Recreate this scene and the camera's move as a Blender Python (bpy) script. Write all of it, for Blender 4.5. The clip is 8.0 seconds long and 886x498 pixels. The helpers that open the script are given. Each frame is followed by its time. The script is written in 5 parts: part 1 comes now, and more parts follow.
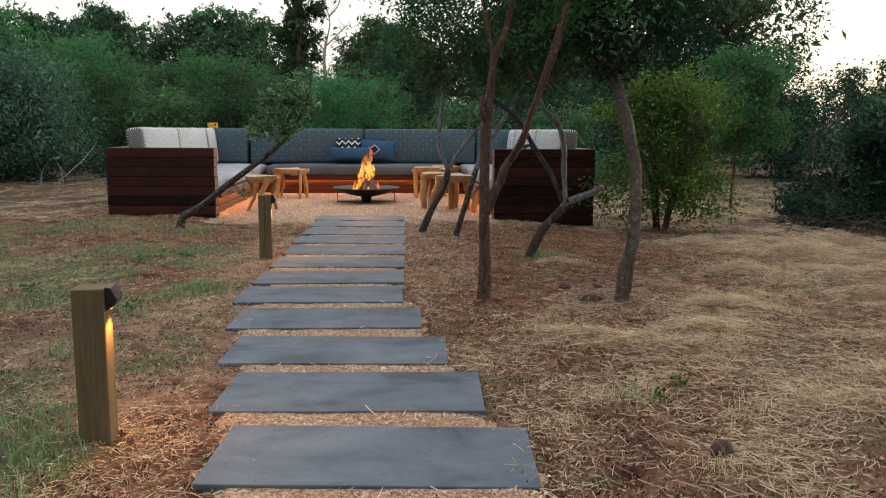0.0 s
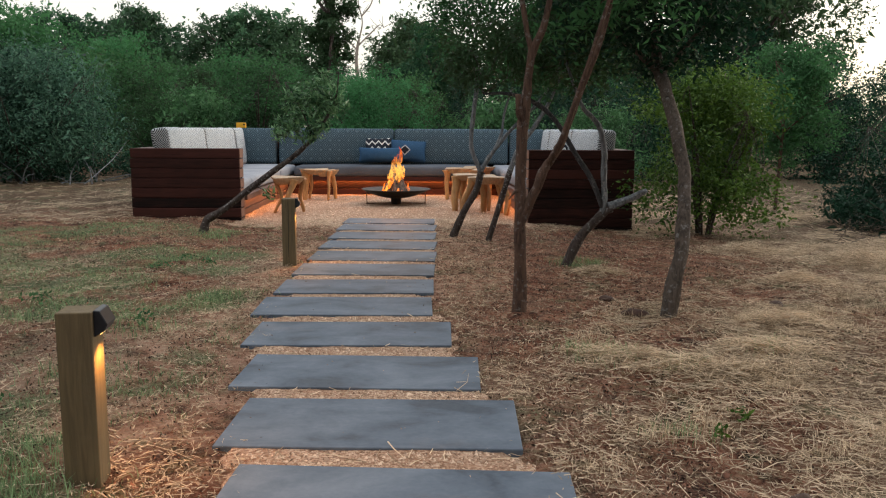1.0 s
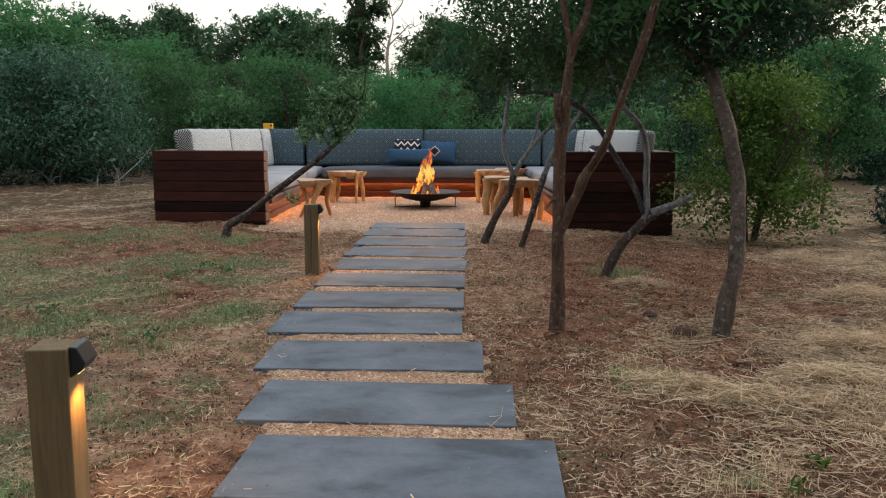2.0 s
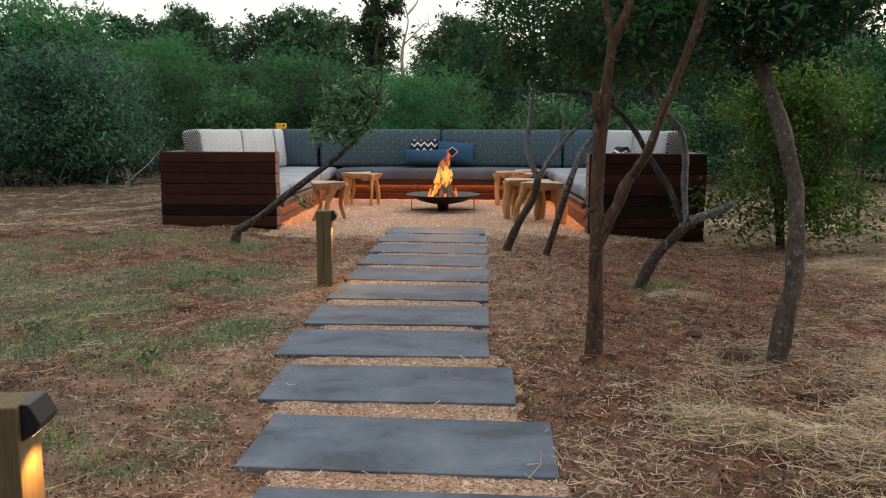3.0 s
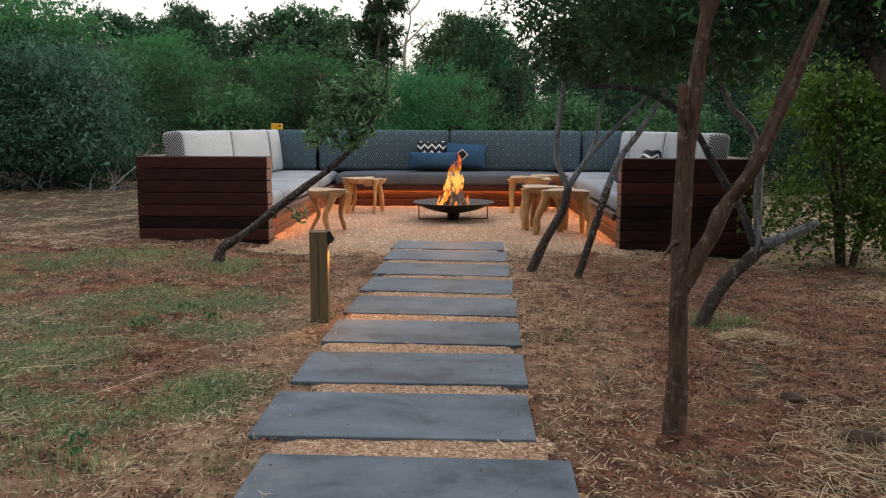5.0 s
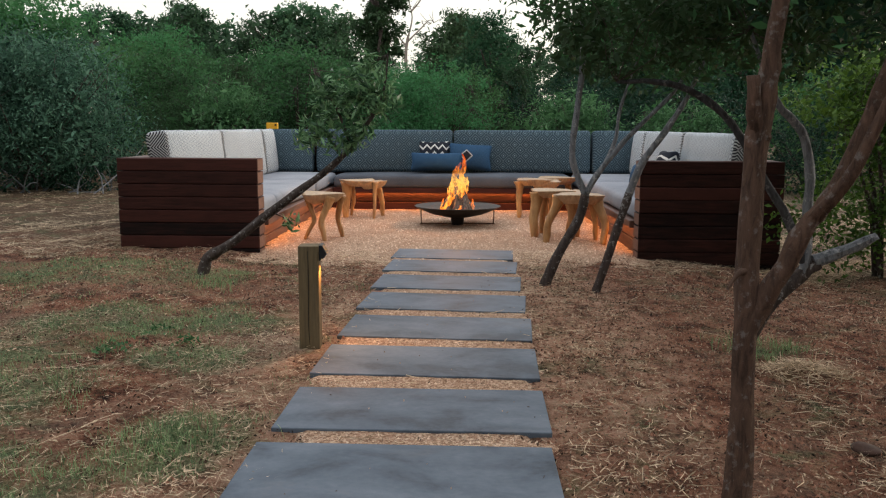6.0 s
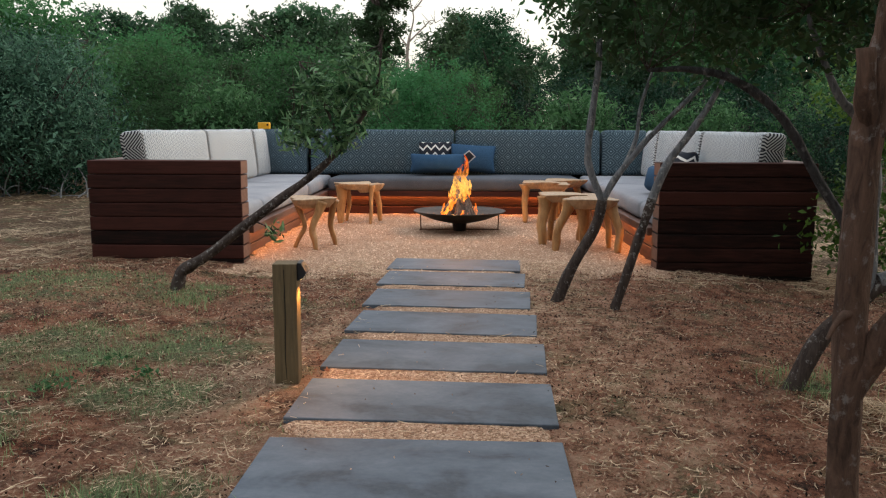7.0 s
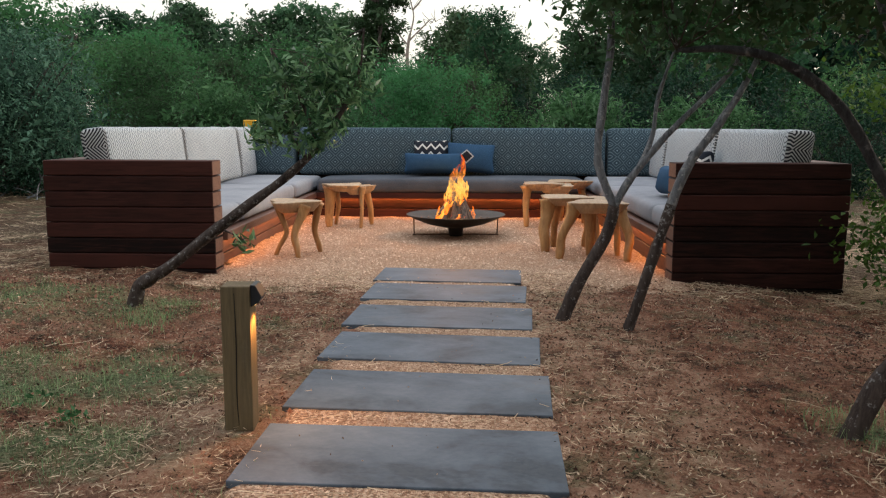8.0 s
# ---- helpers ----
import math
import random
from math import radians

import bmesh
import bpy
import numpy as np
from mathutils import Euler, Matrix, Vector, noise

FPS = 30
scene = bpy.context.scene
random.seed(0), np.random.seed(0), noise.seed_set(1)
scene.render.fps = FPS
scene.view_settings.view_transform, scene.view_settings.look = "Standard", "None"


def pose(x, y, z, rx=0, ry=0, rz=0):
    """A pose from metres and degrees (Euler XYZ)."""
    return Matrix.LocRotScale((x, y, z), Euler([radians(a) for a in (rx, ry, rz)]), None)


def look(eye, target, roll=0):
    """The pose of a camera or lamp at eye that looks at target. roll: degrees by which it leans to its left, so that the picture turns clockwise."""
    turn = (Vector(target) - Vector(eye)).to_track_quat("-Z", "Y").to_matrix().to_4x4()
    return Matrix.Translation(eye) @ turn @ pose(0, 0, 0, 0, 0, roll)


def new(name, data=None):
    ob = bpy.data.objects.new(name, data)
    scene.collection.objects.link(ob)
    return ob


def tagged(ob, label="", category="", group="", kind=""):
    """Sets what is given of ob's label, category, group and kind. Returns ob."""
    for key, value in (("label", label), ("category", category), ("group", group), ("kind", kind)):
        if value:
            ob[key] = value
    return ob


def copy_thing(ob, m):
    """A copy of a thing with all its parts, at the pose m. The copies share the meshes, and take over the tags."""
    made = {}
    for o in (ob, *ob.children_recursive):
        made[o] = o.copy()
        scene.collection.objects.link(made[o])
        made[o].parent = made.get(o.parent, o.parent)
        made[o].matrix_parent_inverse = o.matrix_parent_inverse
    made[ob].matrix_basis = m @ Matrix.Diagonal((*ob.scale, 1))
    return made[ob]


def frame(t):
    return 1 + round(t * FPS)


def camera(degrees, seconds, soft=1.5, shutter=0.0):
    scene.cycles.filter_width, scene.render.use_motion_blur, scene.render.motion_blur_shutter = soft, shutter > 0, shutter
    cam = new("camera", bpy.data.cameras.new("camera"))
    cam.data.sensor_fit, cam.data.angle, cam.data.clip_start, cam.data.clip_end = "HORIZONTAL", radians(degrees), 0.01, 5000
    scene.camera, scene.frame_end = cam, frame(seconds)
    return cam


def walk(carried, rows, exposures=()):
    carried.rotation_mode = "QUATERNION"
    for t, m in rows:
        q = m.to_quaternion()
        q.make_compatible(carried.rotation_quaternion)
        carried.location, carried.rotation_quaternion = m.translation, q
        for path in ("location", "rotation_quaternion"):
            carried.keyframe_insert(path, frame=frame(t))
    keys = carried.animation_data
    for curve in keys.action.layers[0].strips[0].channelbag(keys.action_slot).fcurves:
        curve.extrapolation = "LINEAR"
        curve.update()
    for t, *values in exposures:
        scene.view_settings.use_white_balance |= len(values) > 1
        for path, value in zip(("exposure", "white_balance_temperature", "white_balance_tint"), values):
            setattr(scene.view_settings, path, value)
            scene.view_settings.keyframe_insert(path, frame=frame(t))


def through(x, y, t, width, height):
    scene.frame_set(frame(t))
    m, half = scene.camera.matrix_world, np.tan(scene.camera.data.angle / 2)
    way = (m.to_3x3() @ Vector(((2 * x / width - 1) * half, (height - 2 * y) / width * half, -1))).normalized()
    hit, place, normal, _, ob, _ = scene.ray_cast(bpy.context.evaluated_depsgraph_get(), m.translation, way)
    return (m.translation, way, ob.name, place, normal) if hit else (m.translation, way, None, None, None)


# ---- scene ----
cam = camera(56.9, 8.0, 1.2)
PATH = [
    (0, (-0.256, -0.007, 0.984), (-0.108, 1.966, 0.697), 0.3),
    (0.5, (-0.255, 0.151, 0.988), (-0.143, 2.127, 0.699), 0.3),
    (1, (-0.238, 0.323, 0.992), (-0.166, 2.301, 0.703), 0.3),
    (1.5, (-0.225, 0.491, 1.001), (-0.193, 2.47, 0.711), 0.2),
    (3, (-0.282, 1.053, 1.019), (-0.318, 3.031, 0.727), 0.2),
    (3.5, (-0.32, 1.268, 1.025), (-0.357, 3.246, 0.731), 0.2),
    (4, (-0.339, 1.505, 1.027), (-0.379, 3.483, 0.733), 0.1),
    (4.5, (-0.368, 1.742, 1.033), (-0.407, 3.72, 0.74), 0.2),
    (6, (-0.434, 2.503, 1.045), (-0.477, 4.48, 0.749), 0.3),
    (6.5, (-0.437, 2.778, 1.039), (-0.484, 4.756, 0.744), 0.3),
    (7, (-0.437, 3.071, 1.029), (-0.485, 5.049, 0.735), 0.2),
    (7.5, (-0.423, 3.356, 1.034), (-0.472, 5.333, 0.737), 0.2),
    (8, (-0.397, 3.644, 1.009), (-0.447, 5.622, 0.714), 0.2),
]
walk(cam, [(t, look(eye, target, roll)) for t, eye, target, roll in PATH])

# ---- light ----
SUN_UP, SUN_TURN = 16.0, 60.0
world = bpy.data.worlds.new("sky")
scene.world = world
world.use_nodes = True
wn, wl = world.node_tree.nodes, world.node_tree.links
wn.clear()
w_out = wn.new("ShaderNodeOutputWorld")
w_add = wn.new("ShaderNodeAddShader")
w_sky = wn.new("ShaderNodeTexSky")
w_sky.sky_type, w_sky.sun_disc = "NISHITA", False
w_sky.sun_elevation, w_sky.sun_rotation = radians(SUN_UP), radians(SUN_TURN)
w_sky.dust_density = 3.0
w_bg = wn.new("ShaderNodeBackground")
w_bg.inputs["Strength"].default_value = 0.06
w_haze = wn.new("ShaderNodeBackground")
w_haze.inputs["Strength"].default_value = 1.0
# thin overcast: brighter overhead than at the horizon
w_way = wn.new("ShaderNodeTexCoord")
w_sep = wn.new("ShaderNodeSeparateXYZ")
w_lift = wn.new("ShaderNodeMapRange")
w_lift.inputs["From Min"].default_value, w_lift.inputs["From Max"].default_value = 0.0, 1.0
w_tone = wn.new("ShaderNodeMix")
w_tone.data_type = "RGBA"
w_tone.inputs[6].default_value, w_tone.inputs[7].default_value = (0.875, 0.825, 0.725, 1), (1.40, 1.41, 1.44, 1)
wl.new(w_way.outputs["Generated"], w_sep.inputs[0])
wl.new(w_sep.outputs["Z"], w_lift.inputs["Value"])
wl.new(w_lift.outputs[0], w_tone.inputs[0])
wl.new(w_tone.outputs[2], w_haze.inputs["Color"])
wl.new(w_sky.outputs[0], w_bg.inputs["Color"])
wl.new(w_bg.outputs[0], w_add.inputs[0])
wl.new(w_haze.outputs[0], w_add.inputs[1])
wl.new(w_add.outputs[0], w_out.inputs["Surface"])

sun = new("sun", bpy.data.lights.new("sun", "SUN"))
sun.data.energy, sun.data.angle, sun.data.color = 0.85, radians(25), (1.0, 0.9, 0.78)
_d = Vector((math.sin(radians(SUN_TURN)) * math.cos(radians(SUN_UP)), math.cos(radians(SUN_TURN)) * math.cos(radians(SUN_UP)), math.sin(radians(SUN_UP))))
sun.matrix_world = look(_d * 50, (0, 0, 0))


# ---- materials ----
def shader(name, rough=0.8, metal=0.0, spec=0.5):
    m = bpy.data.materials.new(name)
    m.use_nodes = True
    n = m.node_tree.nodes
    b = n["Principled BSDF"]
    b.inputs["Roughness"].default_value = rough
    b.inputs["Metallic"].default_value = metal
    b.inputs["Specular IOR Level"].default_value = spec
    return m, n, m.node_tree.links, b


def coords(n, l, scale=(1, 1, 1), kind="Object"):
    c, mp = n.new("ShaderNodeTexCoord"), n.new("ShaderNodeMapping")
    mp.inputs["Scale"].default_value = scale
    l.new(c.outputs[kind], mp.inputs["Vector"])
    return mp.outputs[0]


def noise_tex(n, l, vec, scale, detail=6, rough=0.6, distort=0.0):
    t = n.new("ShaderNodeTexNoise")
    for k, v in (("Scale", scale), ("Detail", detail), ("Roughness", rough), ("Distortion", distort)):
        t.inputs[k].default_value = v
    l.new(vec, t.inputs["Vector"])
    return t.outputs["Fac"]


def ramp(n, l, fac, stops):
    r = n.new("ShaderNodeValToRGB")
    e = r.color_ramp.elements
    while len(e) < len(stops):
        e.new(0.5)
    for el, (p, c) in zip(e, stops):
        el.position, el.color = p, (*c, 1) if len(c) == 3 else c
    l.new(fac, r.inputs["Fac"])
    return r.outputs["Color"]


def mix(n, l, fac, a, b, mode="MIX"):
    x = n.new("ShaderNodeMix")
    x.data_type, x.blend_type = "RGBA", mode
    for sock, v in ((x.inputs[0], fac), (x.inputs[6], a), (x.inputs[7], b)):
        if isinstance(v, (int, float)):
            sock.default_value = v
        elif isinstance(v, tuple):
            sock.default_value = (*v, 1)
        else:
            l.new(v, sock)
    return x.outputs[2]


def maths(n, l, op, a, b=None, c=None):
    x = n.new("ShaderNodeMath")
    x.operation = op
    for i, v in enumerate((a, b, c)):
        if v is None:
            continue
        if isinstance(v, (int, float)):
            x.inputs[i].default_value = v
        else:
            l.new(v, x.inputs[i])
    return x.outputs[0]


def bump(n, l, b, height, strength=0.4, dist=0.01):
    x = n.new("ShaderNodeBump")
    x.inputs["Strength"].default_value, x.inputs["Distance"].default_value = strength, dist
    l.new(height, x.inputs["Height"])
    l.new(x.outputs[0], b.inputs["Normal"])


def island(n):
    return n.new("ShaderNodeNewGeometry").outputs["Random Per Island"]


def own(n):
    return n.new("ShaderNodeObjectInfo").outputs["Random"]


# where short green grass grows beside the path: middle and half widths
LAWNS = [(-3.0, 8.0, 1.3, .5), (-2.0, 6.85, .75, .5), (-2.9, 6.2, 1.1, .6), (-2.5, 5.5, .8, .45), (-1.35, 5.1, .3, .4), (-2.05, 4.8, .65, .3), (-1.25, 3.8, .18, .14),
         (-1.30, 3.47, .24, .2), (-1.62, 2.85, .36, .45), (-1.42, 2.3, .35, .35), (-3.7, 5.2, 1.0, .9), (-4.2, 7.0, 1.1, .9), (-1.6, 6.1, .4, .3), (1.05, 6.33, .25, .14), (.6, 3.85, .2, .12)]


def soil_material():
    m, n, l, b = shader("soil", 0.95, spec=0.2)
    v = coords(n, l)
    big = noise_tex(n, l, v, 0.9, 5, 0.6, 0.4)
    mid = noise_tex(n, l, v, 6, 8, 0.7)
    fine = noise_tex(n, l, v, 60, 6, 0.75)
    grit = noise_tex(n, l, v, 210, 4, 0.7)
    tone = maths(n, l, "ADD", maths(n, l, "MULTIPLY", mid, 0.55), maths(n, l, "ADD", maths(n, l, "MULTIPLY", fine, 0.25), maths(n, l, "MULTIPLY", grit, 0.2)))
    earth = ramp(n, l, tone, [(0.42, (0.020, 0.008, 0.006)), (0.5, (0.26, 0.102, 0.060)), (0.60, (0.58, 0.315, 0.205))])
    # paler dusty earth where it was trodden
    dust = ramp(n, l, noise_tex(n, l, v, 2.3, 6, 0.7, 0.5), [(0.44, (0, 0, 0)), (0.6, (0.4, 0.4, 0.4))])
    earth = mix(n, l, dust, earth, ramp(n, l, fine, [(0.35, (0.20, 0.105, 0.068)), (0.65, (0.58, 0.40, 0.29))]))
    litter = ramp(n, l, maths(n, l, "ADD", maths(n, l, "MULTIPLY", fine, 0.6), maths(n, l, "MULTIPLY", grit, 0.4)), [(0.39, (0.030, 0.017, 0.012)), (0.5, (0.25, 0.168, 0.112)), (0.62, (0.62, 0.50, 0.37))])
    sx = n.new("ShaderNodeSeparateXYZ")
    l.new(v, sx.inputs[0])
    # straw lies thickest away from the path, to the far side
    out = n.new("ShaderNodeMapRange")
    out.inputs["From Min"].default_value, out.inputs["From Max"].default_value = 0.2, 3.0
    out.inputs["To Min"].default_value, out.inputs["To Max"].default_value = -0.06, 0.10
    l.new(sx.outputs["X"], out.inputs["Value"])
    amount = maths(n, l, "ADD", maths(n, l, "ADD", big, out.outputs[0]), maths(n, l, "MULTIPLY", maths(n, l, "SUBTRACT", fine, 0.5), 0.5))
    def bare(cx, cy, rx, ry):
        q = [maths(n, l, "POWER", maths(n, l, "ABSOLUTE", maths(n, l, "DIVIDE", maths(n, l, "SUBTRACT", sx.outputs[a], c), r)), 2.0) for a, c, r in (("X", cx, rx), ("Y", cy, ry))]
        return maths(n, l, "MAXIMUM", maths(n, l, "SUBTRACT", 1.0, maths(n, l, "ADD", *q)), 0.0)

    trodden = maths(n, l, "ADD", maths(n, l, "MAXIMUM", bare(-1.3, 3.7, 0.9, 1.2), bare(-1.0, 5.3, 0.55, 2.6)), maths(n, l, "MULTIPLY", bare(0.08, 7.0, 0.6, 2.3), 1.3))
    earth = mix(n, l, maths(n, l, "MINIMUM", maths(n, l, "MULTIPLY", trodden, 1.6), 0.9), earth, ramp(n, l, tone, [(0.42, (0.09, 0.042, 0.029)), (0.5, (0.50, 0.275, 0.182)), (0.60, (0.74, 0.50, 0.37))]))
    naked = maths(n, l, "ADD", maths(n, l, "ADD", bare(1.2, 7.1, 2.0, 2.7), bare(0.3, 5.1, 0.6, 1.2)), maths(n, l, "ADD", bare(-2.6, 8.1, 2.1, 1.3), bare(-1.15, 3.4, 0.4, 2.0)))
    amount = maths(n, l, "SUBTRACT", amount, maths(n, l, "MULTIPLY", naked, 0.26))
    # the clearing behind is all dry grass, darkened for the wood's shade
    rear = n.new("ShaderNodeMapRange")
    rear.inputs["From Min"].default_value, rear.inputs["From Max"].default_value = 8.5, 10.5
    rear.inputs["To Min"].default_value, rear.inputs["To Max"].default_value = 0.0, 0.07
    l.new(sx.outputs["Y"], rear.inputs["Value"])
    amount = maths(n, l, "ADD", amount, rear.outputs[0])
    cover = ramp(n, l, amount, [(0.42, (0, 0, 0)), (0.62, (1, 1, 1))])
    col = mix(n, l, maths(n, l, "MULTIPLY", cover, 0.85), earth, litter)
    # brown of dry grass with the wood's shade put into the ramp
    dry = ramp(n, l, fine, [(0.32, (0.020, 0.013, 0.009)), (0.5, (0.092, 0.062, 0.038)), (0.68, (0.29, 0.215, 0.135))])
    col = mix(n, l, maths(n, l, "MULTIPLY", rear.outputs[0], 12.0), col, dry)
    # short green grass grows beside the path, on the other side
    rough_edge = noise_tex(n, l, v, 2.6, 9, 0.75, 0.4)
    lawn = None
    for cx, cy, rx, ry in LAWNS:
        one = bare(cx, cy, rx, ry)
        lawn = one if lawn is None else maths(n, l, "MAXIMUM", lawn, one)
    grass = ramp(n, l, maths(n, l, "ADD", maths(n, l, "MULTIPLY", fine, 0.6), maths(n, l, "MULTIPLY", grit, 0.4)), [(0.37, (0.022, 0.036, 0.019)), (0.5, (0.135, 0.20, 0.095)), (0.63, (0.41, 0.47, 0.28))])
    green = ramp(n, l, maths(n, l, "ADD", maths(n, l, "MULTIPLY", maths(n, l, "MINIMUM", maths(n, l, "MULTIPLY", lawn, 1.6), 1.0), 0.32), maths(n, l, "MULTIPLY", maths(n, l, "SUBTRACT", rough_edge, 0.5), 2.2)), [(0.03, (0, 0, 0)), (0.45, (0.85, 0.85, 0.85))])
    col = mix(n, l, green, col, grass)
    l.new(col, b.inputs["Base Color"])
    bump(n, l, b, maths(n, l, "ADD", maths(n, l, "MULTIPLY", mid, 1.0), maths(n, l, "ADD", maths(n, l, "MULTIPLY", fine, 0.9), maths(n, l, "MULTIPLY", grit, 0.4))), 1.0, 0.05)
    return m


def gravel_material():
    m, n, l, b = shader("gravel", 0.95, spec=0.2)
    v = coords(n, l)
    vo = n.new("ShaderNodeTexVoronoi")
    vo.inputs["Scale"].default_value = 120
    l.new(v, vo.inputs["Vector"])
    sep = n.new("ShaderNodeSeparateColor")
    l.new(vo.outputs["Color"], sep.inputs[0])
    col = ramp(n, l, sep.outputs[0], [(0.0, (0.20, 0.12, 0.08)), (0.5, (0.49, 0.315, 0.215)), (1.0, (0.76, 0.58, 0.435))])
    big = noise_tex(n, l, v, 2.5, 5, 0.6)
    col = mix(n, l, ramp(n, l, big, [(0.35, (0, 0, 0)), (0.7, (0.5, 0.5, 0.5))]), col, (0.36, 0.19, 0.115))
    l.new(col, b.inputs["Base Color"])
    bump(n, l, b, maths(n, l, "MULTIPLY", vo.outputs["Distance"], -1.0), 0.9, 0.012)
    return m


def grain_material(name, dark, light, rough=0.6, along=(1, 12, 12), scale=5.0, per=0.5, wear=0.0, spec=0.5):
    """Wood: streaks along one axis, its tone varied from piece to piece."""
    m, n, l, b = shader(name, rough, spec=spec)
    v = coords(n, l, along)
    off = n.new("ShaderNodeVectorMath")
    l.new(v, off.inputs[0])
    comb = n.new("ShaderNodeCombineXYZ")
    r = own(n)
    for i in range(3):
        l.new(maths(n, l, "MULTIPLY", r, 37.0 + 11 * i), comb.inputs[i])
    l.new(comb.outputs[0], off.inputs[1])
    g = noise_tex(n, l, off.outputs[0], scale, 8, 0.65, 0.6)
    s = noise_tex(n, l, coords(n, l), 2.2, 4, 0.6)
    col = ramp(n, l, maths(n, l, "ADD", g, maths(n, l, "MULTIPLY", maths(n, l, "SUBTRACT", r, 0.5), per * 0.5)), [(0.28, dark), (0.72, light)])
    col = mix(n, l, ramp(n, l, s, [(0.4, (0, 0, 0)), (0.75, (0.5, 0.5, 0.5))]), col, tuple(c * 0.55 for c in dark))
    if wear:
        w = noise_tex(n, l, coords(n, l), 9, 6, 0.7)
        col = mix(n, l, ramp(n, l, w, [(0.55, (0, 0, 0)), (0.75, (wear, wear, wear))]), col, (0.32, 0.27, 0.22))
    l.new(col, b.inputs["Base Color"])
    bump(n, l, b, g, 0.35, 0.004)
    return m


def slab_material():
    m, n, l, b = shader("dark_concrete", 0.65, spec=0.35)
    v = coords(n, l, (0.9, 1.25, 1))
    off = n.new("ShaderNodeVectorMath")
    l.new(v, off.inputs[0])
    comb = n.new("ShaderNodeCombineXYZ")
    r = own(n)
    for i in range(3):
        l.new(maths(n, l, "MULTIPLY", r, 23.0 + 17 * i), comb.inputs[i])
    l.new(comb.outputs[0], off.inputs[1])
    a = noise_tex(n, l, off.outputs[0], 3.3, 7, 0.6, 0.35)
    f = noise_tex(n, l, off.outputs[0], 45, 6, 0.7)
    col = ramp(n, l, a, [(0.36, (0.036, 0.056, 0.084)), (0.45, (0.080, 0.112, 0.158)), (0.55, (0.118, 0.154, 0.205)), (0.68, (0.170, 0.208, 0.260))])
    col = mix(n, l, 0.22, col, ramp(n, l, f, [(0.3, (0.03, 0.033, 0.04)), (0.7, (0.17, 0.17, 0.17))]))
    dust = noise_tex(n, l, off.outputs[0], 1.6, 6, 0.7)
    col = mix(n, l, ramp(n, l, dust, [(0.58, (0, 0, 0)), (0.8, (0.35, 0.35, 0.35))]), col, (0.22, 0.15, 0.105))
    l.new(col, b.inputs["Base Color"])
    l.new(maths(n, l, "MULTIPLY_ADD", a, 0.3, 0.50), b.inputs["Roughness"])
    bump(n, l, b, f, 0.2, 0.002)
    return m


def leaf_material(name, dark, light, spread=0.6, shine=0.6, through=0.3, vary=0.0):
    m, n, l, b = shader(name, shine, spec=0.25)
    big = noise_tex(n, l, coords(n, l), 1.4, 3, 0.6)
    f = maths(n, l, "ADD", maths(n, l, "MULTIPLY", island(n), spread * 0.8), maths(n, l, "MULTIPLY", big, 1.6 - spread * 0.5))
    f = maths(n, l, "ADD", f, maths(n, l, "MULTIPLY", maths(n, l, "SUBTRACT", own(n), 0.5), vary))
    col = ramp(n, l, maths(n, l, "SUBTRACT", f, 0.42), [(0.1, dark), (0.8, light)])
    if vary:
        col = mix(n, l, maths(n, l, "MULTIPLY", maths(n, l, "FRACT", maths(n, l, "MULTIPLY", own(n), 7.3)), 0.35), col, (0.085, 0.10, 0.03))
    t = n.new("ShaderNodeBsdfTranslucent")
    l.new(col, t.inputs["Color"])
    l.new(col, b.inputs["Base Color"])
    ms = n.new("ShaderNodeMixShader")
    ms.inputs[0].default_value = through
    l.new(b.outputs[0], ms.inputs[1])
    l.new(t.outputs[0], ms.inputs[2])
    l.new(ms.outputs[0], n["Material Output"].inputs["Surface"])
    return m


def bark_material(name, dark, light, lichen=0.0):
    m, n, l, b = shader(name, 0.9, spec=0.2)
    v = coords(n, l)
    g = noise_tex(n, l, coords(n, l, (9, 9, 2.2)), 5, 8, 0.7, 0.8)
    s = noise_tex(n, l, v, 3.0, 5, 0.6)
    col = ramp(n, l, maths(n, l, "ADD", maths(n, l, "MULTIPLY", g, 0.7), maths(n, l, "MULTIPLY", s, 0.3)), [(0.35, dark), (0.62, light)])
    if lichen:
        p = noise_tex(n, l, v, 30, 6, 0.7)
        col = mix(n, l, ramp(n, l, p, [(0.56, (0, 0, 0)), (0.64, (lichen, lichen, lichen))]), col, (0.36, 0.36, 0.36))
    l.new(col, b.inputs["Base Color"])
    bump(n, l, b, g, 0.8, 0.012)
    return m


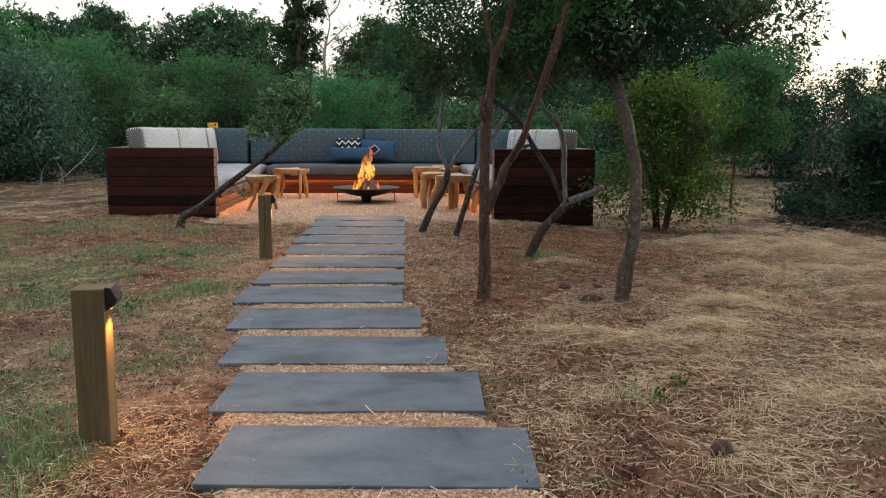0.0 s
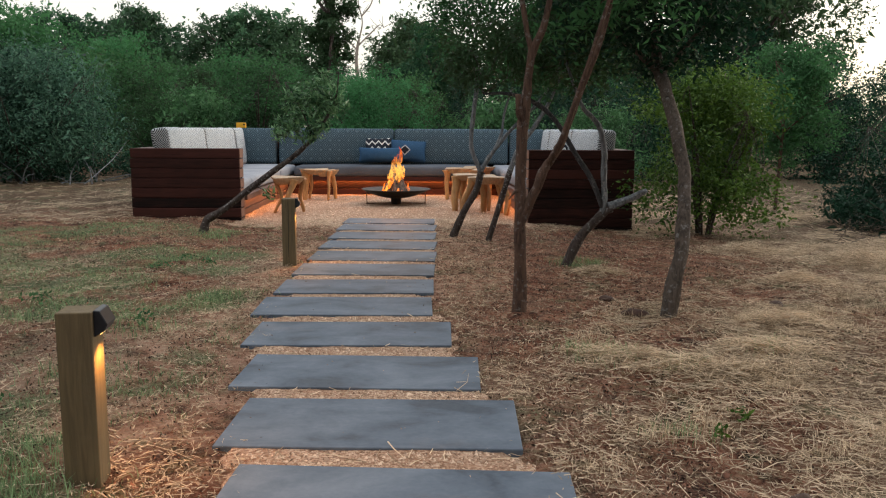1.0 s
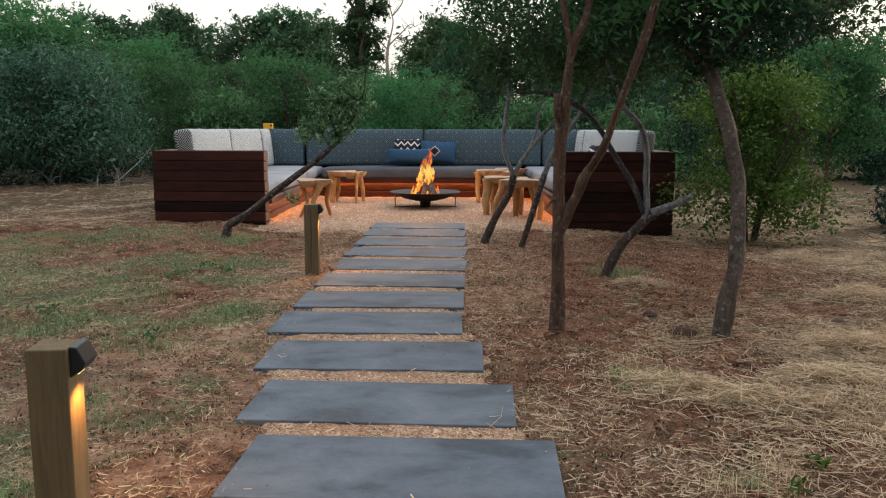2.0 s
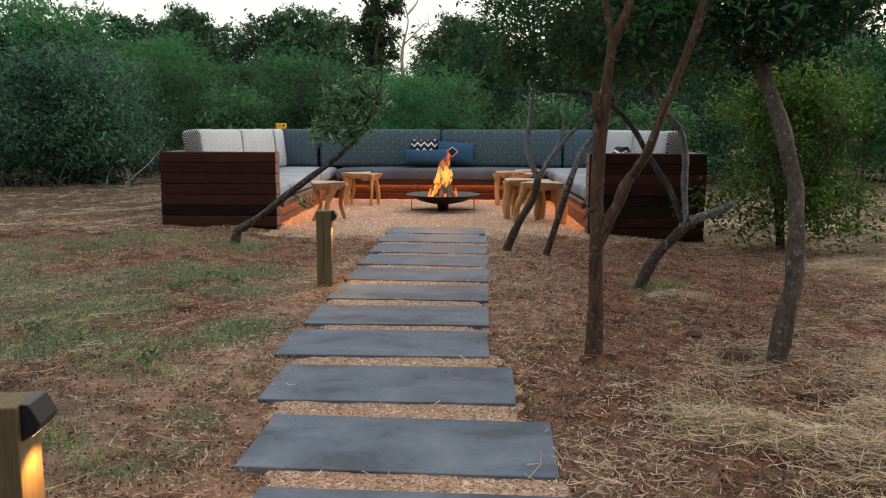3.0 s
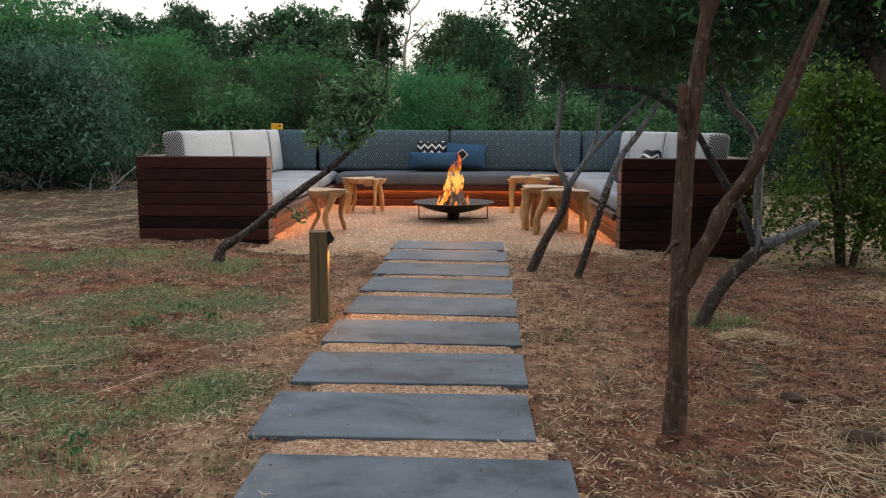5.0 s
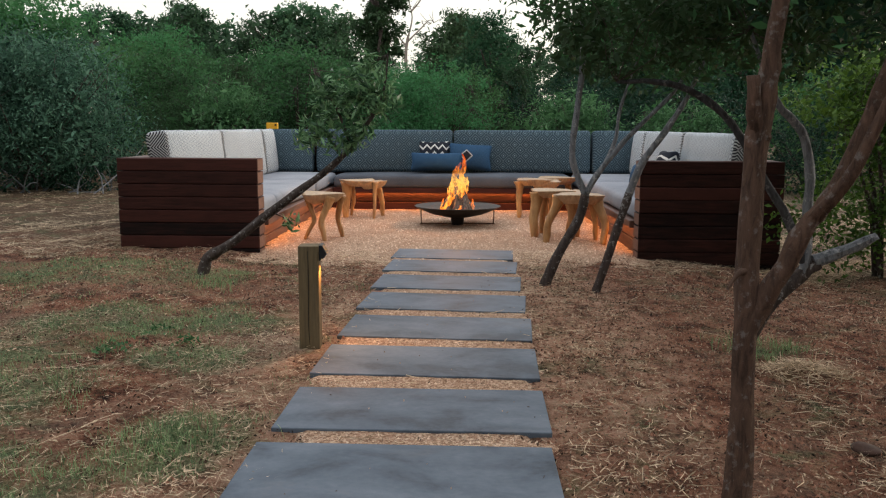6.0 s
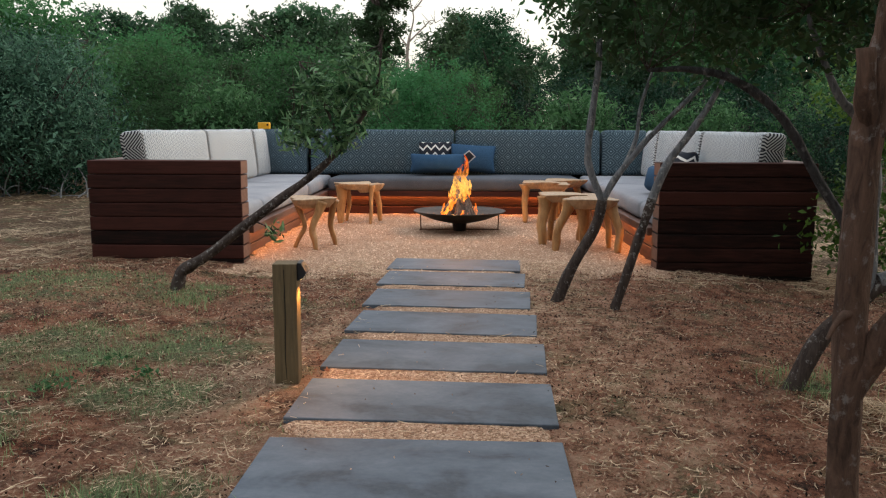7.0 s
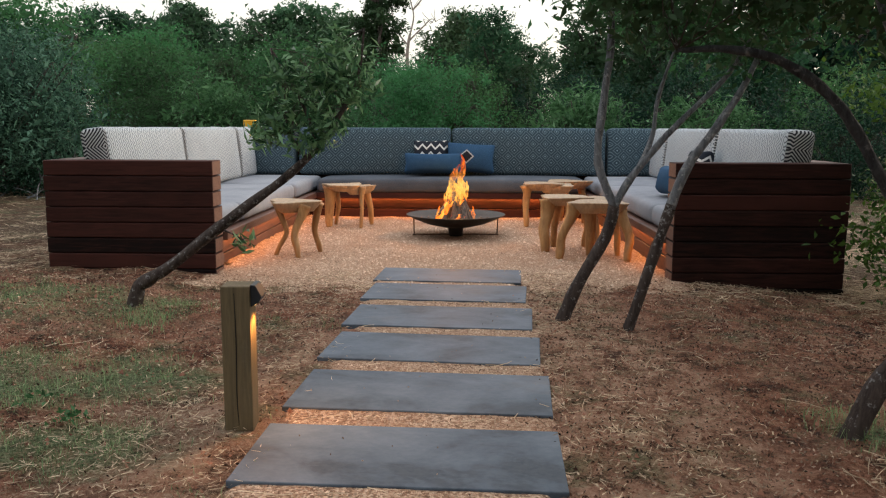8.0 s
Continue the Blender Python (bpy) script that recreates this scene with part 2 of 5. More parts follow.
def fabric(name, ground_c, line_c, half=0.085, rings=4.0, width=0.42, dots=0.0, soft=0.0):
    """Woven cover with concentric diamonds, and a light stitch at the heart of each."""
    m, n, l, b = shader(name, 0.95, spec=0.15)
    v = coords(n, l)
    s = n.new("ShaderNodeSeparateXYZ")
    l.new(v, s.inputs[0])
    u = maths(n, l, "PINGPONG", maths(n, l, "ADD", s.outputs["X"], s.outputs["Y"]), half)
    w = maths(n, l, "PINGPONG", s.outputs["Z"], half)
    both = maths(n, l, "ADD", u, w)
    k = maths(n, l, "FRACT", maths(n, l, "MULTIPLY", both, rings / (2 * half)))
    line = maths(n, l, "LESS_THAN", k, width)
    f = noise_tex(n, l, v, 220, 3, 0.6)
    big = noise_tex(n, l, v, 3, 4, 0.6)
    line = maths(n, l, "MULTIPLY", line, maths(n, l, "MULTIPLY_ADD", f, 0.9, 0.4 - soft))
    col = mix(n, l, line, ground_c, line_c)
    if dots:
        stitch = maths(n, l, "ADD", maths(n, l, "LESS_THAN", both, dots), maths(n, l, "GREATER_THAN", both, 2 * half - dots))
        col = mix(n, l, stitch, col, tuple(min(.85, c * 1.7) for c in line_c))
    col = mix(n, l, maths(n, l, "MULTIPLY", big, 0.35), col, tuple(c * 0.6 for c in ground_c))
    l.new(col, b.inputs["Base Color"])
    bump(n, l, b, f, 0.4, 0.003)
    return m


def cloth(name, a, c, rough=0.95):
    m, n, l, b = shader(name, rough, spec=0.15)
    v = coords(n, l)
    f = noise_tex(n, l, v, 160, 4, 0.7)
    s = noise_tex(n, l, v, 2.5, 4, 0.6)
    col = ramp(n, l, maths(n, l, "ADD", maths(n, l, "MULTIPLY", f, 0.5), maths(n, l, "MULTIPLY", s, 0.5)), [(0.35, a), (0.65, c)])
    l.new(col, b.inputs["Base Color"])
    bump(n, l, b, f, 0.35, 0.003)
    return m


def plain(name, c, rough=0.5, metal=0.0, vary=0.35, scale=20):
    m, n, l, b = shader(name, rough, metal)
    f = noise_tex(n, l, coords(n, l), scale, 6, 0.65)
    l.new(ramp(n, l, f, [(0.3, tuple(x * (1 - vary) for x in c)), (0.7, tuple(min(1, x * (1 + vary)) for x in c))]), b.inputs["Base Color"])
    bump(n, l, b, f, 0.15, 0.002)
    return m


def glow(name, colour, strength):
    m = bpy.data.materials.new(name)
    m.use_nodes = True
    n, l = m.node_tree.nodes, m.node_tree.links
    n.remove(n["Principled BSDF"])
    e = n.new("ShaderNodeEmission")
    e.inputs["Color"].default_value, e.inputs["Strength"].default_value = (*colour, 1), strength
    l.new(e.outputs[0], n["Material Output"].inputs["Surface"])
    return m


SOIL, GRAVEL, SLAB = soil_material(), gravel_material(), slab_material()
# boards along x: path-side shade put into the colour, boards along y stay lighter
PLANK = grain_material("shaded_plank", (0.008, 0.0033, 0.0030), (0.066, 0.0205, 0.0155), 0.68, (1.2, 14, 14), 4, 1.1, 0.0, 0.18)
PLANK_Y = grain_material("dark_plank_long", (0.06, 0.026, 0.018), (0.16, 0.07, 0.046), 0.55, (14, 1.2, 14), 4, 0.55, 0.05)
ENDGRAIN = grain_material("plank_end", (0.11, 0.05, 0.034), (0.24, 0.125, 0.085), 0.8, (10, 10, 10), 5, 0.5)
POST = grain_material("post_timber", (0.095, 0.07, 0.036), (0.20, 0.145, 0.075), 0.8, (16, 16, 1.2), 4, 0.3, 0.15)
STOOL = grain_material("pale_timber", (0.27, 0.13, 0.046), (0.56, 0.325, 0.14), 0.5, (6, 6, 2), 4, 0.4)
STOOL_TOP = grain_material("pale_top", (0.31, 0.20, 0.115), (0.56, 0.41, 0.26), 0.55, (10, 2, 4), 4, 0.3)
BARK_RED = bark_material("red_bark", (0.03, 0.019, 0.015), (0.15, 0.09, 0.066), 0.3)
BARK_GREY = bark_material("grey_bark", (0.040, 0.042, 0.048), (0.26, 0.275, 0.30), 1.0)
BARK_BROWN = bark_material("brown_bark", (0.032, 0.025, 0.021), (0.15, 0.118, 0.098), 0.45)
BARK_DARK = bark_material("dark_bark", (0.02, 0.015, 0.014), (0.10, 0.078, 0.070), 0.7)
# for the arching limb: grey bark darkened by colour for the crown's shade
BARK_SHADE = bark_material("shaded_grey_bark", (0.018, 0.018, 0.020), (0.085, 0.087, 0.095), 0.35)
BARK_PALE = bark_material("pale_bark", (0.16, 0.13, 0.11), (0.36, 0.31, 0.27))
LEAF = leaf_material("leaf_green", (0.010, 0.050, 0.024), (0.066, 0.225, 0.086), 0.75, 0.6, 0.46, 0.8)
LEAF_DARK = leaf_material("leaf_dark", (0.006, 0.030, 0.019), (0.026, 0.098, 0.048), 0.75, 0.6, 0.42, 0.5)
LEAF_BLUE = leaf_material("leaf_blue_green", (0.006, 0.030, 0.020), (0.090, 0.200, 0.132), 1.2)
# near-black leaf; in the thicket its colour stands in for shaded gaps
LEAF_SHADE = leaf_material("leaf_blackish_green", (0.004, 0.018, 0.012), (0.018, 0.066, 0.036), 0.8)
# lighter leaf for distant trees: aerial haze put into the base colour
LEAF_HAZE = leaf_material("leaf_hazed_tree", (0.020, 0.062, 0.036), (0.070, 0.175, 0.085), 0.75, 0.6, 0.3, 0.5)
LEAF_YELLOW = leaf_material("leaf_yellow_green", (0.024, 0.066, 0.014), (0.13, 0.235, 0.037))
LEAF_LIGHT = leaf_material("leaf_light", (0.018, 0.07, 0.03), (0.20, 0.37, 0.18), 1.2, 0.35)
LEAF_OLIVE = leaf_material("leaf_olive", (0.024, 0.08, 0.032), (0.12, 0.27, 0.11))
STRAW = leaf_material("straw", (0.20, 0.14, 0.085), (0.86, 0.685, 0.49), 1.1, 0.8)
GRASS = leaf_material("grass_blade", (0.05, 0.105, 0.045), (0.33, 0.455, 0.22), 1.0, 0.7)
CLOD = leaf_material("clod", (0.045, 0.018, 0.012), (0.33, 0.155, 0.10), 0.8, 0.95, 0.0)
CHIP = leaf_material("litter_chip", (0.04, 0.018, 0.012), (0.56, 0.40, 0.29), 1.0, 0.9, 0.0)
MOULD = leaf_material("leaf_mould", (0.012, 0.008, 0.006), (0.10, 0.062, 0.042), 1.0, 0.95, 0.0)
PEBBLE = leaf_material("pebble", (0.24, 0.145, 0.095), (0.80, 0.61, 0.455), 0.9, 0.9, 0.0)
BACK_FABRIC = fabric("blue_diamond_cloth", (0.040, 0.070, 0.094), (0.150, 0.215, 0.255), 0.072, 4.0, 0.32, 0.010)
# pale weave of the side cushions: sheen put into the colour
SHEEN_FABRIC = fabric("sheen_diamond_cloth", (0.13, 0.15, 0.175), (0.60, 0.66, 0.70), 0.06, 4.0, 0.64, 0.0, -0.15)
BOLD_FABRIC = fabric("bold_diamond_cloth", (0.012, 0.014, 0.02), (0.62, 0.64, 0.64), 0.14, 11.0, 0.5)
SEAT_DARK = cloth("slate_seat_cloth", (0.055, 0.066, 0.085), (0.12, 0.135, 0.16))
SEAT_CLOTH = cloth("grey_seat_cloth", (0.20, 0.215, 0.25), (0.34, 0.36, 0.40))
BLUE_CLOTH = cloth("blue_pillow_cloth", (0.016, 0.050, 0.115), (0.046, 0.112, 0.20))
BLACK_METAL = plain("black_metal", (0.018, 0.018, 0.02), 0.45, 0.6)
STEEL = plain("burnt_steel", (0.05, 0.045, 0.043), 0.5, 0.8)
RUST = plain("rusty_rod", (0.16, 0.09, 0.055), 0.6, 0.6)
YELLOW = plain("yellow_plastic", (0.75, 0.40, 0.02), 0.45, 0, 0.1)
ROCK = plain("brown_rock", (0.075, 0.042, 0.032), 0.9, 0, 0.5)
LED = glow("warm_led", (1.0, 0.34, 0.07), 9.0)
LAMP = glow("warm_lamp", (1.0, 0.62, 0.2), 2.5)
LAMP_METAL = plain("lamp_enamel", (0.010, 0.013, 0.019), 0.42, 0.0, 0.2)


# ---- building helpers ----
def mesh_of(bm, name, material, smooth=False):
    me = bpy.data.meshes.new(name)
    bm.to_mesh(me)
    bm.free()
    me.materials.append(material)
    if smooth:
        me.shade_smooth()
    return me


def part(name, bm, material, parent, label="", smooth=False):
    ob = new(name, mesh_of(bm, name, material, smooth))
    ob.parent = parent
    return tagged(ob, label)


def thing(name, label, category, at=(0, 0, 0), group="", kind="", turn=0.0):
    ob = new(name)
    ob.empty_display_size = 0.1
    ob.matrix_world = pose(*at, 0, 0, turn)
    return tagged(ob, label, category, group, kind)


def box(x0, x1, y0, y1, z0, z1, bevel=0.004, bm=None, segments=1):
    bm = bm or bmesh.new()
    made = bmesh.ops.create_cube(bm, size=1.0, matrix=Matrix.LocRotScale(((x0 + x1) / 2, (y0 + y1) / 2, (z0 + z1) / 2), None, (x1 - x0, y1 - y0, z1 - z0)))
    if bevel:
        edges = list({e for v in made["verts"] for e in v.link_edges})
        bmesh.ops.bevel(bm, geom=edges, offset=bevel, segments=segments, affect="EDGES", profile=0.5)
    return bm


def tube(path, radii, sides=9, bumpy=0.0, seed=0, bm=None, cap=True, steps=5):
    """A tapered limb along a path, smoothed between its points."""
    bm = bm or bmesh.new()
    pts = [Vector(p) for p in path]
    fine, rads = [], []
    for i in range(len(pts) - 1):
        p0, p1, p2, p3 = pts[max(i - 1, 0)], pts[i], pts[i + 1], pts[min(i + 2, len(pts) - 1)]
        for k in range(steps):
            t = k / steps
            fine.append(0.5 * ((2 * p1) + (p2 - p0) * t + (2 * p0 - 5 * p1 + 4 * p2 - p3) * t * t + (3 * p1 - p0 - 3 * p2 + p3) * t ** 3))
            rads.append(radii[i] * (1 - t) + radii[i + 1] * t)
    fine.append(pts[-1])
    rads.append(radii[-1])
    side = Vector((1, 0.13, 0.07))
    rings = []
    for i, p in enumerate(fine):
        d = (fine[min(i + 1, len(fine) - 1)] - fine[max(i - 1, 0)]).normalized()
        a = (side - d * side.dot(d)).normalized()
        side = a
        c = d.cross(a)
        ring = []
        for s in range(sides):
            g = 2 * math.pi * s / sides
            r = rads[i]
            if bumpy:
                r *= 1 + bumpy * noise.noise(Vector((math.cos(g) * 1.3 + seed, math.sin(g) * 1.3, i * 0.35)))
            ring.append(bm.verts.new(p + (a * math.cos(g) + c * math.sin(g)) * r))
        rings.append(ring)
    for r0, r1 in zip(rings, rings[1:]):
        for s in range(sides):
            bm.faces.new((r0[s], r0[(s + 1) % sides], r1[(s + 1) % sides], r1[s]))
    if cap:
        bm.faces.new(list(reversed(rings[0])))
        bm.faces.new(rings[-1])
    return bm


def smooth01(x, a, b):
    t = np.clip((np.asarray(x, float) - a) / (b - a), 0, 1)
    return t * t * (3 - 2 * t)


def quads_mesh(name, verts, material, per=4):
    """A mesh of many separate faces, each of so many corners, from an array (count, per, 3)."""
    count = len(verts)
    me = bpy.data.meshes.new(name)
    me.vertices.add(count * per)
    me.vertices.foreach_set("co", np.ascontiguousarray(verts, np.float32).ravel())
    me.loops.add(count * per)
    me.loops.foreach_set("vertex_index", np.arange(count * per, dtype=np.int32))
    me.polygons.add(count)
    me.polygons.foreach_set("loop_start", np.arange(0, count * per, per, dtype=np.int32))
    me.update(calc_edges=True)
    me.materials.append(material)
    return me


def unit(a):
    return a / np.maximum(np.linalg.norm(a, axis=-1, keepdims=True), 1e-6)


def leaves(name, centres, length, width, material, rng, droop=0.2, along=None):
    """Separate pointed leaves at the given centres."""
    c = np.asarray(centres, float)
    k = len(c)
    d = rng.normal(size=(k, 3)) * (1.0, 1.0, 0.8)
    d[:, 2] -= droop
    if along is not None:
        d = d * 0.6 + along
    d = unit(d)
    s = unit(np.cross(d, unit(rng.normal(size=(k, 3)) + (0, 0, 0.6))))
    up = np.cross(s, d)
    ln = length * rng.uniform(0.6, 1.3, (k, 1))
    wd = width * rng.uniform(0.7, 1.25, (k, 1))
    v = np.stack([c - d * ln / 2, c + s * wd / 2 + up * wd * 0.18, c + d * ln / 2 - up * ln * 0.1, c - s * wd / 2 + up * wd * 0.18], 1)
    return quads_mesh(name, v, material)


# ---- ground ----
_g = np.random.default_rng(5)
WAVES = [(_g.uniform(0, 2 * math.pi), 2 * math.pi / w, _g.uniform(0, 2 * math.pi), a) for w, a in
         ((2.3, .010), (1.7, .009), (1.2, .008), (.8, .007), (.6, .006), (.45, .005), (.33, .0045), (.26, .004), (.2, .0035), (.17, .003))]


def relief(x, y):
    return sum(a * np.sin(k * (np.cos(d) * x + np.sin(d) * y) + p + 1.3 * np.sin(1.7 * x + y + p)) for d, k, p, a in WAVES)


def path_mid(y):
    return np.interp(y, [1.5, 2.3, 4.8, 6.6, 9.4], [-0.22, -0.32, -0.61, -0.56, -0.51])


def gravel_mask(x, y):
    x, y = np.asarray(x, float), np.asarray(y, float)
    wob = 0.02 * np.sin(3.1 * y + 1.0) + 0.025 * np.sin(17 * x - 13 * y) + 0.025 * np.sin(29 * y + 3 * x) + 0.02 * np.sin(41 * x + 37 * y)
    side = x - path_mid(y)
    lane = smooth01(0.500 + wob + 0.09 * smooth01(y, 5.6, 7.4) * (side > 0) - np.abs(side - 0.02), 0.0, 0.12 + 0.1 * smooth01(y, 5.6, 7.4) * (side > 0)) * smooth01(y, 0.2, 0.5) * smooth01(-y, -9.7, -9.2)
    yard = smooth01(1.72 + wob * 1.5 + 0.0 * x - np.abs(x + 0.54), 0.0, 0.2) * smooth01(y + wob * 3, 8.5, 9.0) * smooth01(-y, -13.0, -12.9)
    return np.maximum(lane, yard)


def lie(x, y):
    """The lie of the land: it falls to one side by the bench."""
    x, y = np.asarray(x, float), np.asarray(y, float)
    return (0.06 * smooth01(-x, 1.7, 2.7) - 0.085 * smooth01(x, 0.75, 1.95)) * smooth01(y, 6.0, 8.8)


def soil_height(x, y):
    m = gravel_mask(x, y)
    far = smooth01(np.hypot(np.asarray(x, float), np.asarray(y, float) - 6), 14, 30)
    # level ground beside the slabs
    even = np.where(np.asarray(y, float) < 9.5, smooth01(np.abs(np.asarray(x, float) - path_mid(y)), .53, .8), 1.0)
    return lie(x, y) + relief(x, y) * even * np.clip(1 - 2.4 * m, 0, 1) * (1 - 0.6 * far) * 0.8 - 0.03 * m ** 3


def gravel_height(x, y):
    m = np.minimum(1.0, gravel_mask(x, y) * 1.5)
    return lie(x, y) + 0.008 * m - 0.03 * (1 - m) + 0.12 * relief(3.1 * np.asarray(x, float), 3.1 * np.asarray(y, float)) * m


def top_height(x, y):
    return np.maximum(soil_height(x, y), gravel_height(x, y))


def sheet(name, xs, ys, height, keep, material):
    gx, gy = np.meshgrid(xs, ys)
    z = height(gx, gy)
    nx, ny = len(xs), len(ys)
    idx = np.arange(nx * ny).reshape(ny, nx)
    q = np.stack([idx[:-1, :-1], idx[:-1, 1:], idx[1:, 1:], idx[1:, :-1]], -1).reshape(-1, 4)
    if keep is not None:
        ok = keep(gx, gy).reshape(-1)
        q = q[ok[q].any(1)]
    used, inv = np.unique(q, return_inverse=True)
    co = np.stack([gx.ravel(), gy.ravel(), z.ravel()], 1)[used]
    me = bpy.data.meshes.new(name)
    me.from_pydata(co.tolist(), [], inv.reshape(-1, 4).tolist())
    me.materials.append(material)
    me.shade_smooth()
    return new(name, me)


def spread_axis(a, b, step, reach):
    mid = np.arange(a, b + step / 2, step)
    out, d, p = [], step, b
    while p < reach:
        d *= 1.35
        p += d
        out.append(p)
    lo, d, p = [], step, a
    while p > -reach:
        d *= 1.35
        p -= d
        lo.append(p)
    return np.array(lo[::-1] + list(mid) + out)


tagged(sheet("ground", spread_axis(-4.2, 4.6, 0.05, 900), spread_axis(0.8, 10.5, 0.05, 900), soil_height, None, SOIL),
       "red earth strewn with dry straw and thin green grass", "ground", kind="structure")
tagged(sheet("gravel_path", np.arange(-2.6, 1.6, 0.04), np.arange(0.2, 13.1, 0.04), gravel_height, lambda x, y: gravel_mask(x, y) > 0.01, GRAVEL),
       "fine pinkish-tan gravel under the slabs and round the fire", "gravel", kind="structure")

# ---- stepping slabs ----
SLABS = [(-.303, 2.134, -4.4, .46), (-.383, 2.747, -3.4, .46), (-.465, 3.342, -3.0, .46), (-.547, 3.97, -2.0, .46), (-.62, 4.588, -.5, .46), (-.60, 5.178, -1.3, .46),
         (-.583, 5.80, -2.4, .46), (-.563, 6.415, -4.0, .46), (-.550, 7.04, -4.8, .47), (-.534, 7.65, -4.6, .48), (-.520, 8.29, -5.0, .48), (-.506, 8.88, -3.8, .49)]
for i, (cx, yf, turn, depth) in enumerate(SLABS):
    bm = box(-.484, .484, 0, depth, -.03, .0, .004, segments=2)
    ob = new("stepping_slab", mesh_of(bm, "stepping_slab", SLAB))
    ob.matrix_world = pose(cx, yf, .016, 0.25 * math.sin(i * 2.1), 0.2 * math.cos(i * 3.3), turn)
    tagged(ob, "dark grey concrete stepping slab bedded in tan gravel", "paving slab", "slabs of the path")

# ---- the built-in bench round the fire ----
XL0, XL1, XR0, XR1 = -3.21, -2.07, 0.99, 2.13   # outer and inner ends of the two arms
YF, YB, TOP, RISE = 9.05, 13.75, 0.785, 0.1045
bench = thing("built_in_bench", "dark red-brown plank bench built in a U round the fire", "bench", (-0.54, 11.4, 0))


def board(name, x0, x1, y0, y1, z0, z1, material, end=None):
    r = random.uniform
    bm = box(x0 + r(-.004, .004), x1 + r(-.004, .004), y0 + r(-.003, .003), y1, z0 + .002, z1 - .003, .005)
    me = mesh_of(bm, name, material)
    if end is not None:
        me.materials.append(ENDGRAIN)
        for p in me.polygons:
            if abs(p.normal[end]) > 0.9:
                p.material_index = 1
    ob = new(name, me)
    ob.parent = bench
    ob.matrix_parent_inverse = bench.matrix_world.inverted()
    return ob


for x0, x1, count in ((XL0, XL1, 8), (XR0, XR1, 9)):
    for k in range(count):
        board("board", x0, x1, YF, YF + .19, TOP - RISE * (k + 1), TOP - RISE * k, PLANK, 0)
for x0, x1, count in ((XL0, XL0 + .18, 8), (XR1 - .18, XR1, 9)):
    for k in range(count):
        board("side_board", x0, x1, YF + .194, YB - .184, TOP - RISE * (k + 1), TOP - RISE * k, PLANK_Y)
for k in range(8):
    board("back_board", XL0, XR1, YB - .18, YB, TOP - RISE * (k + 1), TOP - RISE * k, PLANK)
# base under the seats, set back under an overhanging edge board
BX0, BX1, BY = XL1 - .06, XR0 + .06, 12.79
for k in range(2):
    z0, z1 = -.02 + .122 * k, .10 + .122 * k
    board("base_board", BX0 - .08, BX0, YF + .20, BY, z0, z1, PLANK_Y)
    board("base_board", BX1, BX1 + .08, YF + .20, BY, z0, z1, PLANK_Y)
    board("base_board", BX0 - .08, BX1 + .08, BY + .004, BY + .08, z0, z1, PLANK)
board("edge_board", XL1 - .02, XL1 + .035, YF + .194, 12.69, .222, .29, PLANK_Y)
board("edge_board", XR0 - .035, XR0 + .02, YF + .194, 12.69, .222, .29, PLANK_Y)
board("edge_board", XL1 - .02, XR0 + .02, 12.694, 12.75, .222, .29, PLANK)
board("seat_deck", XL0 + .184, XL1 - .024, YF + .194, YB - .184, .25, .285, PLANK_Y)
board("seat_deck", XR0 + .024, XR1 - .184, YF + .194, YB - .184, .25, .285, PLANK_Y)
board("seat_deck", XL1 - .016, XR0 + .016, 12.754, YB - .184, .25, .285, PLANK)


def led_strip(x0, x1, y0, y1, z, length, turn, power):
    ob = new("led_strip", mesh_of(box(x0, x1, y0, y1, z, z + .008, 0), "led_strip", LED))
    tagged(ob, "warm orange light strip under the bench seat", "light strip", "strips under the seat")
    la = new("strip_light", bpy.data.lights.new("strip_light", "AREA"))
    la.data.shape, la.data.size, la.data.size_y = "RECTANGLE", length, .02
    la.data.energy, la.data.color = power, (1.0, 0.36, 0.09)
    la.matrix_world = pose((x0 + x1) / 2, (y0 + y1) / 2, z - .004, 0, 0, turn)


led_strip(XL1 - .045, XL1 - .03, YF + .25, 12.66, .226, 3.3, 90, 5.6)
led_strip(XR0 + .03, XR0 + .045, YF + .25, 12.66, .226, 3.3, 90, 5.6)
led_strip(XL1 + .05, XR0 - .05, 12.765, 12.78, .222, 2.9, 0, 10)


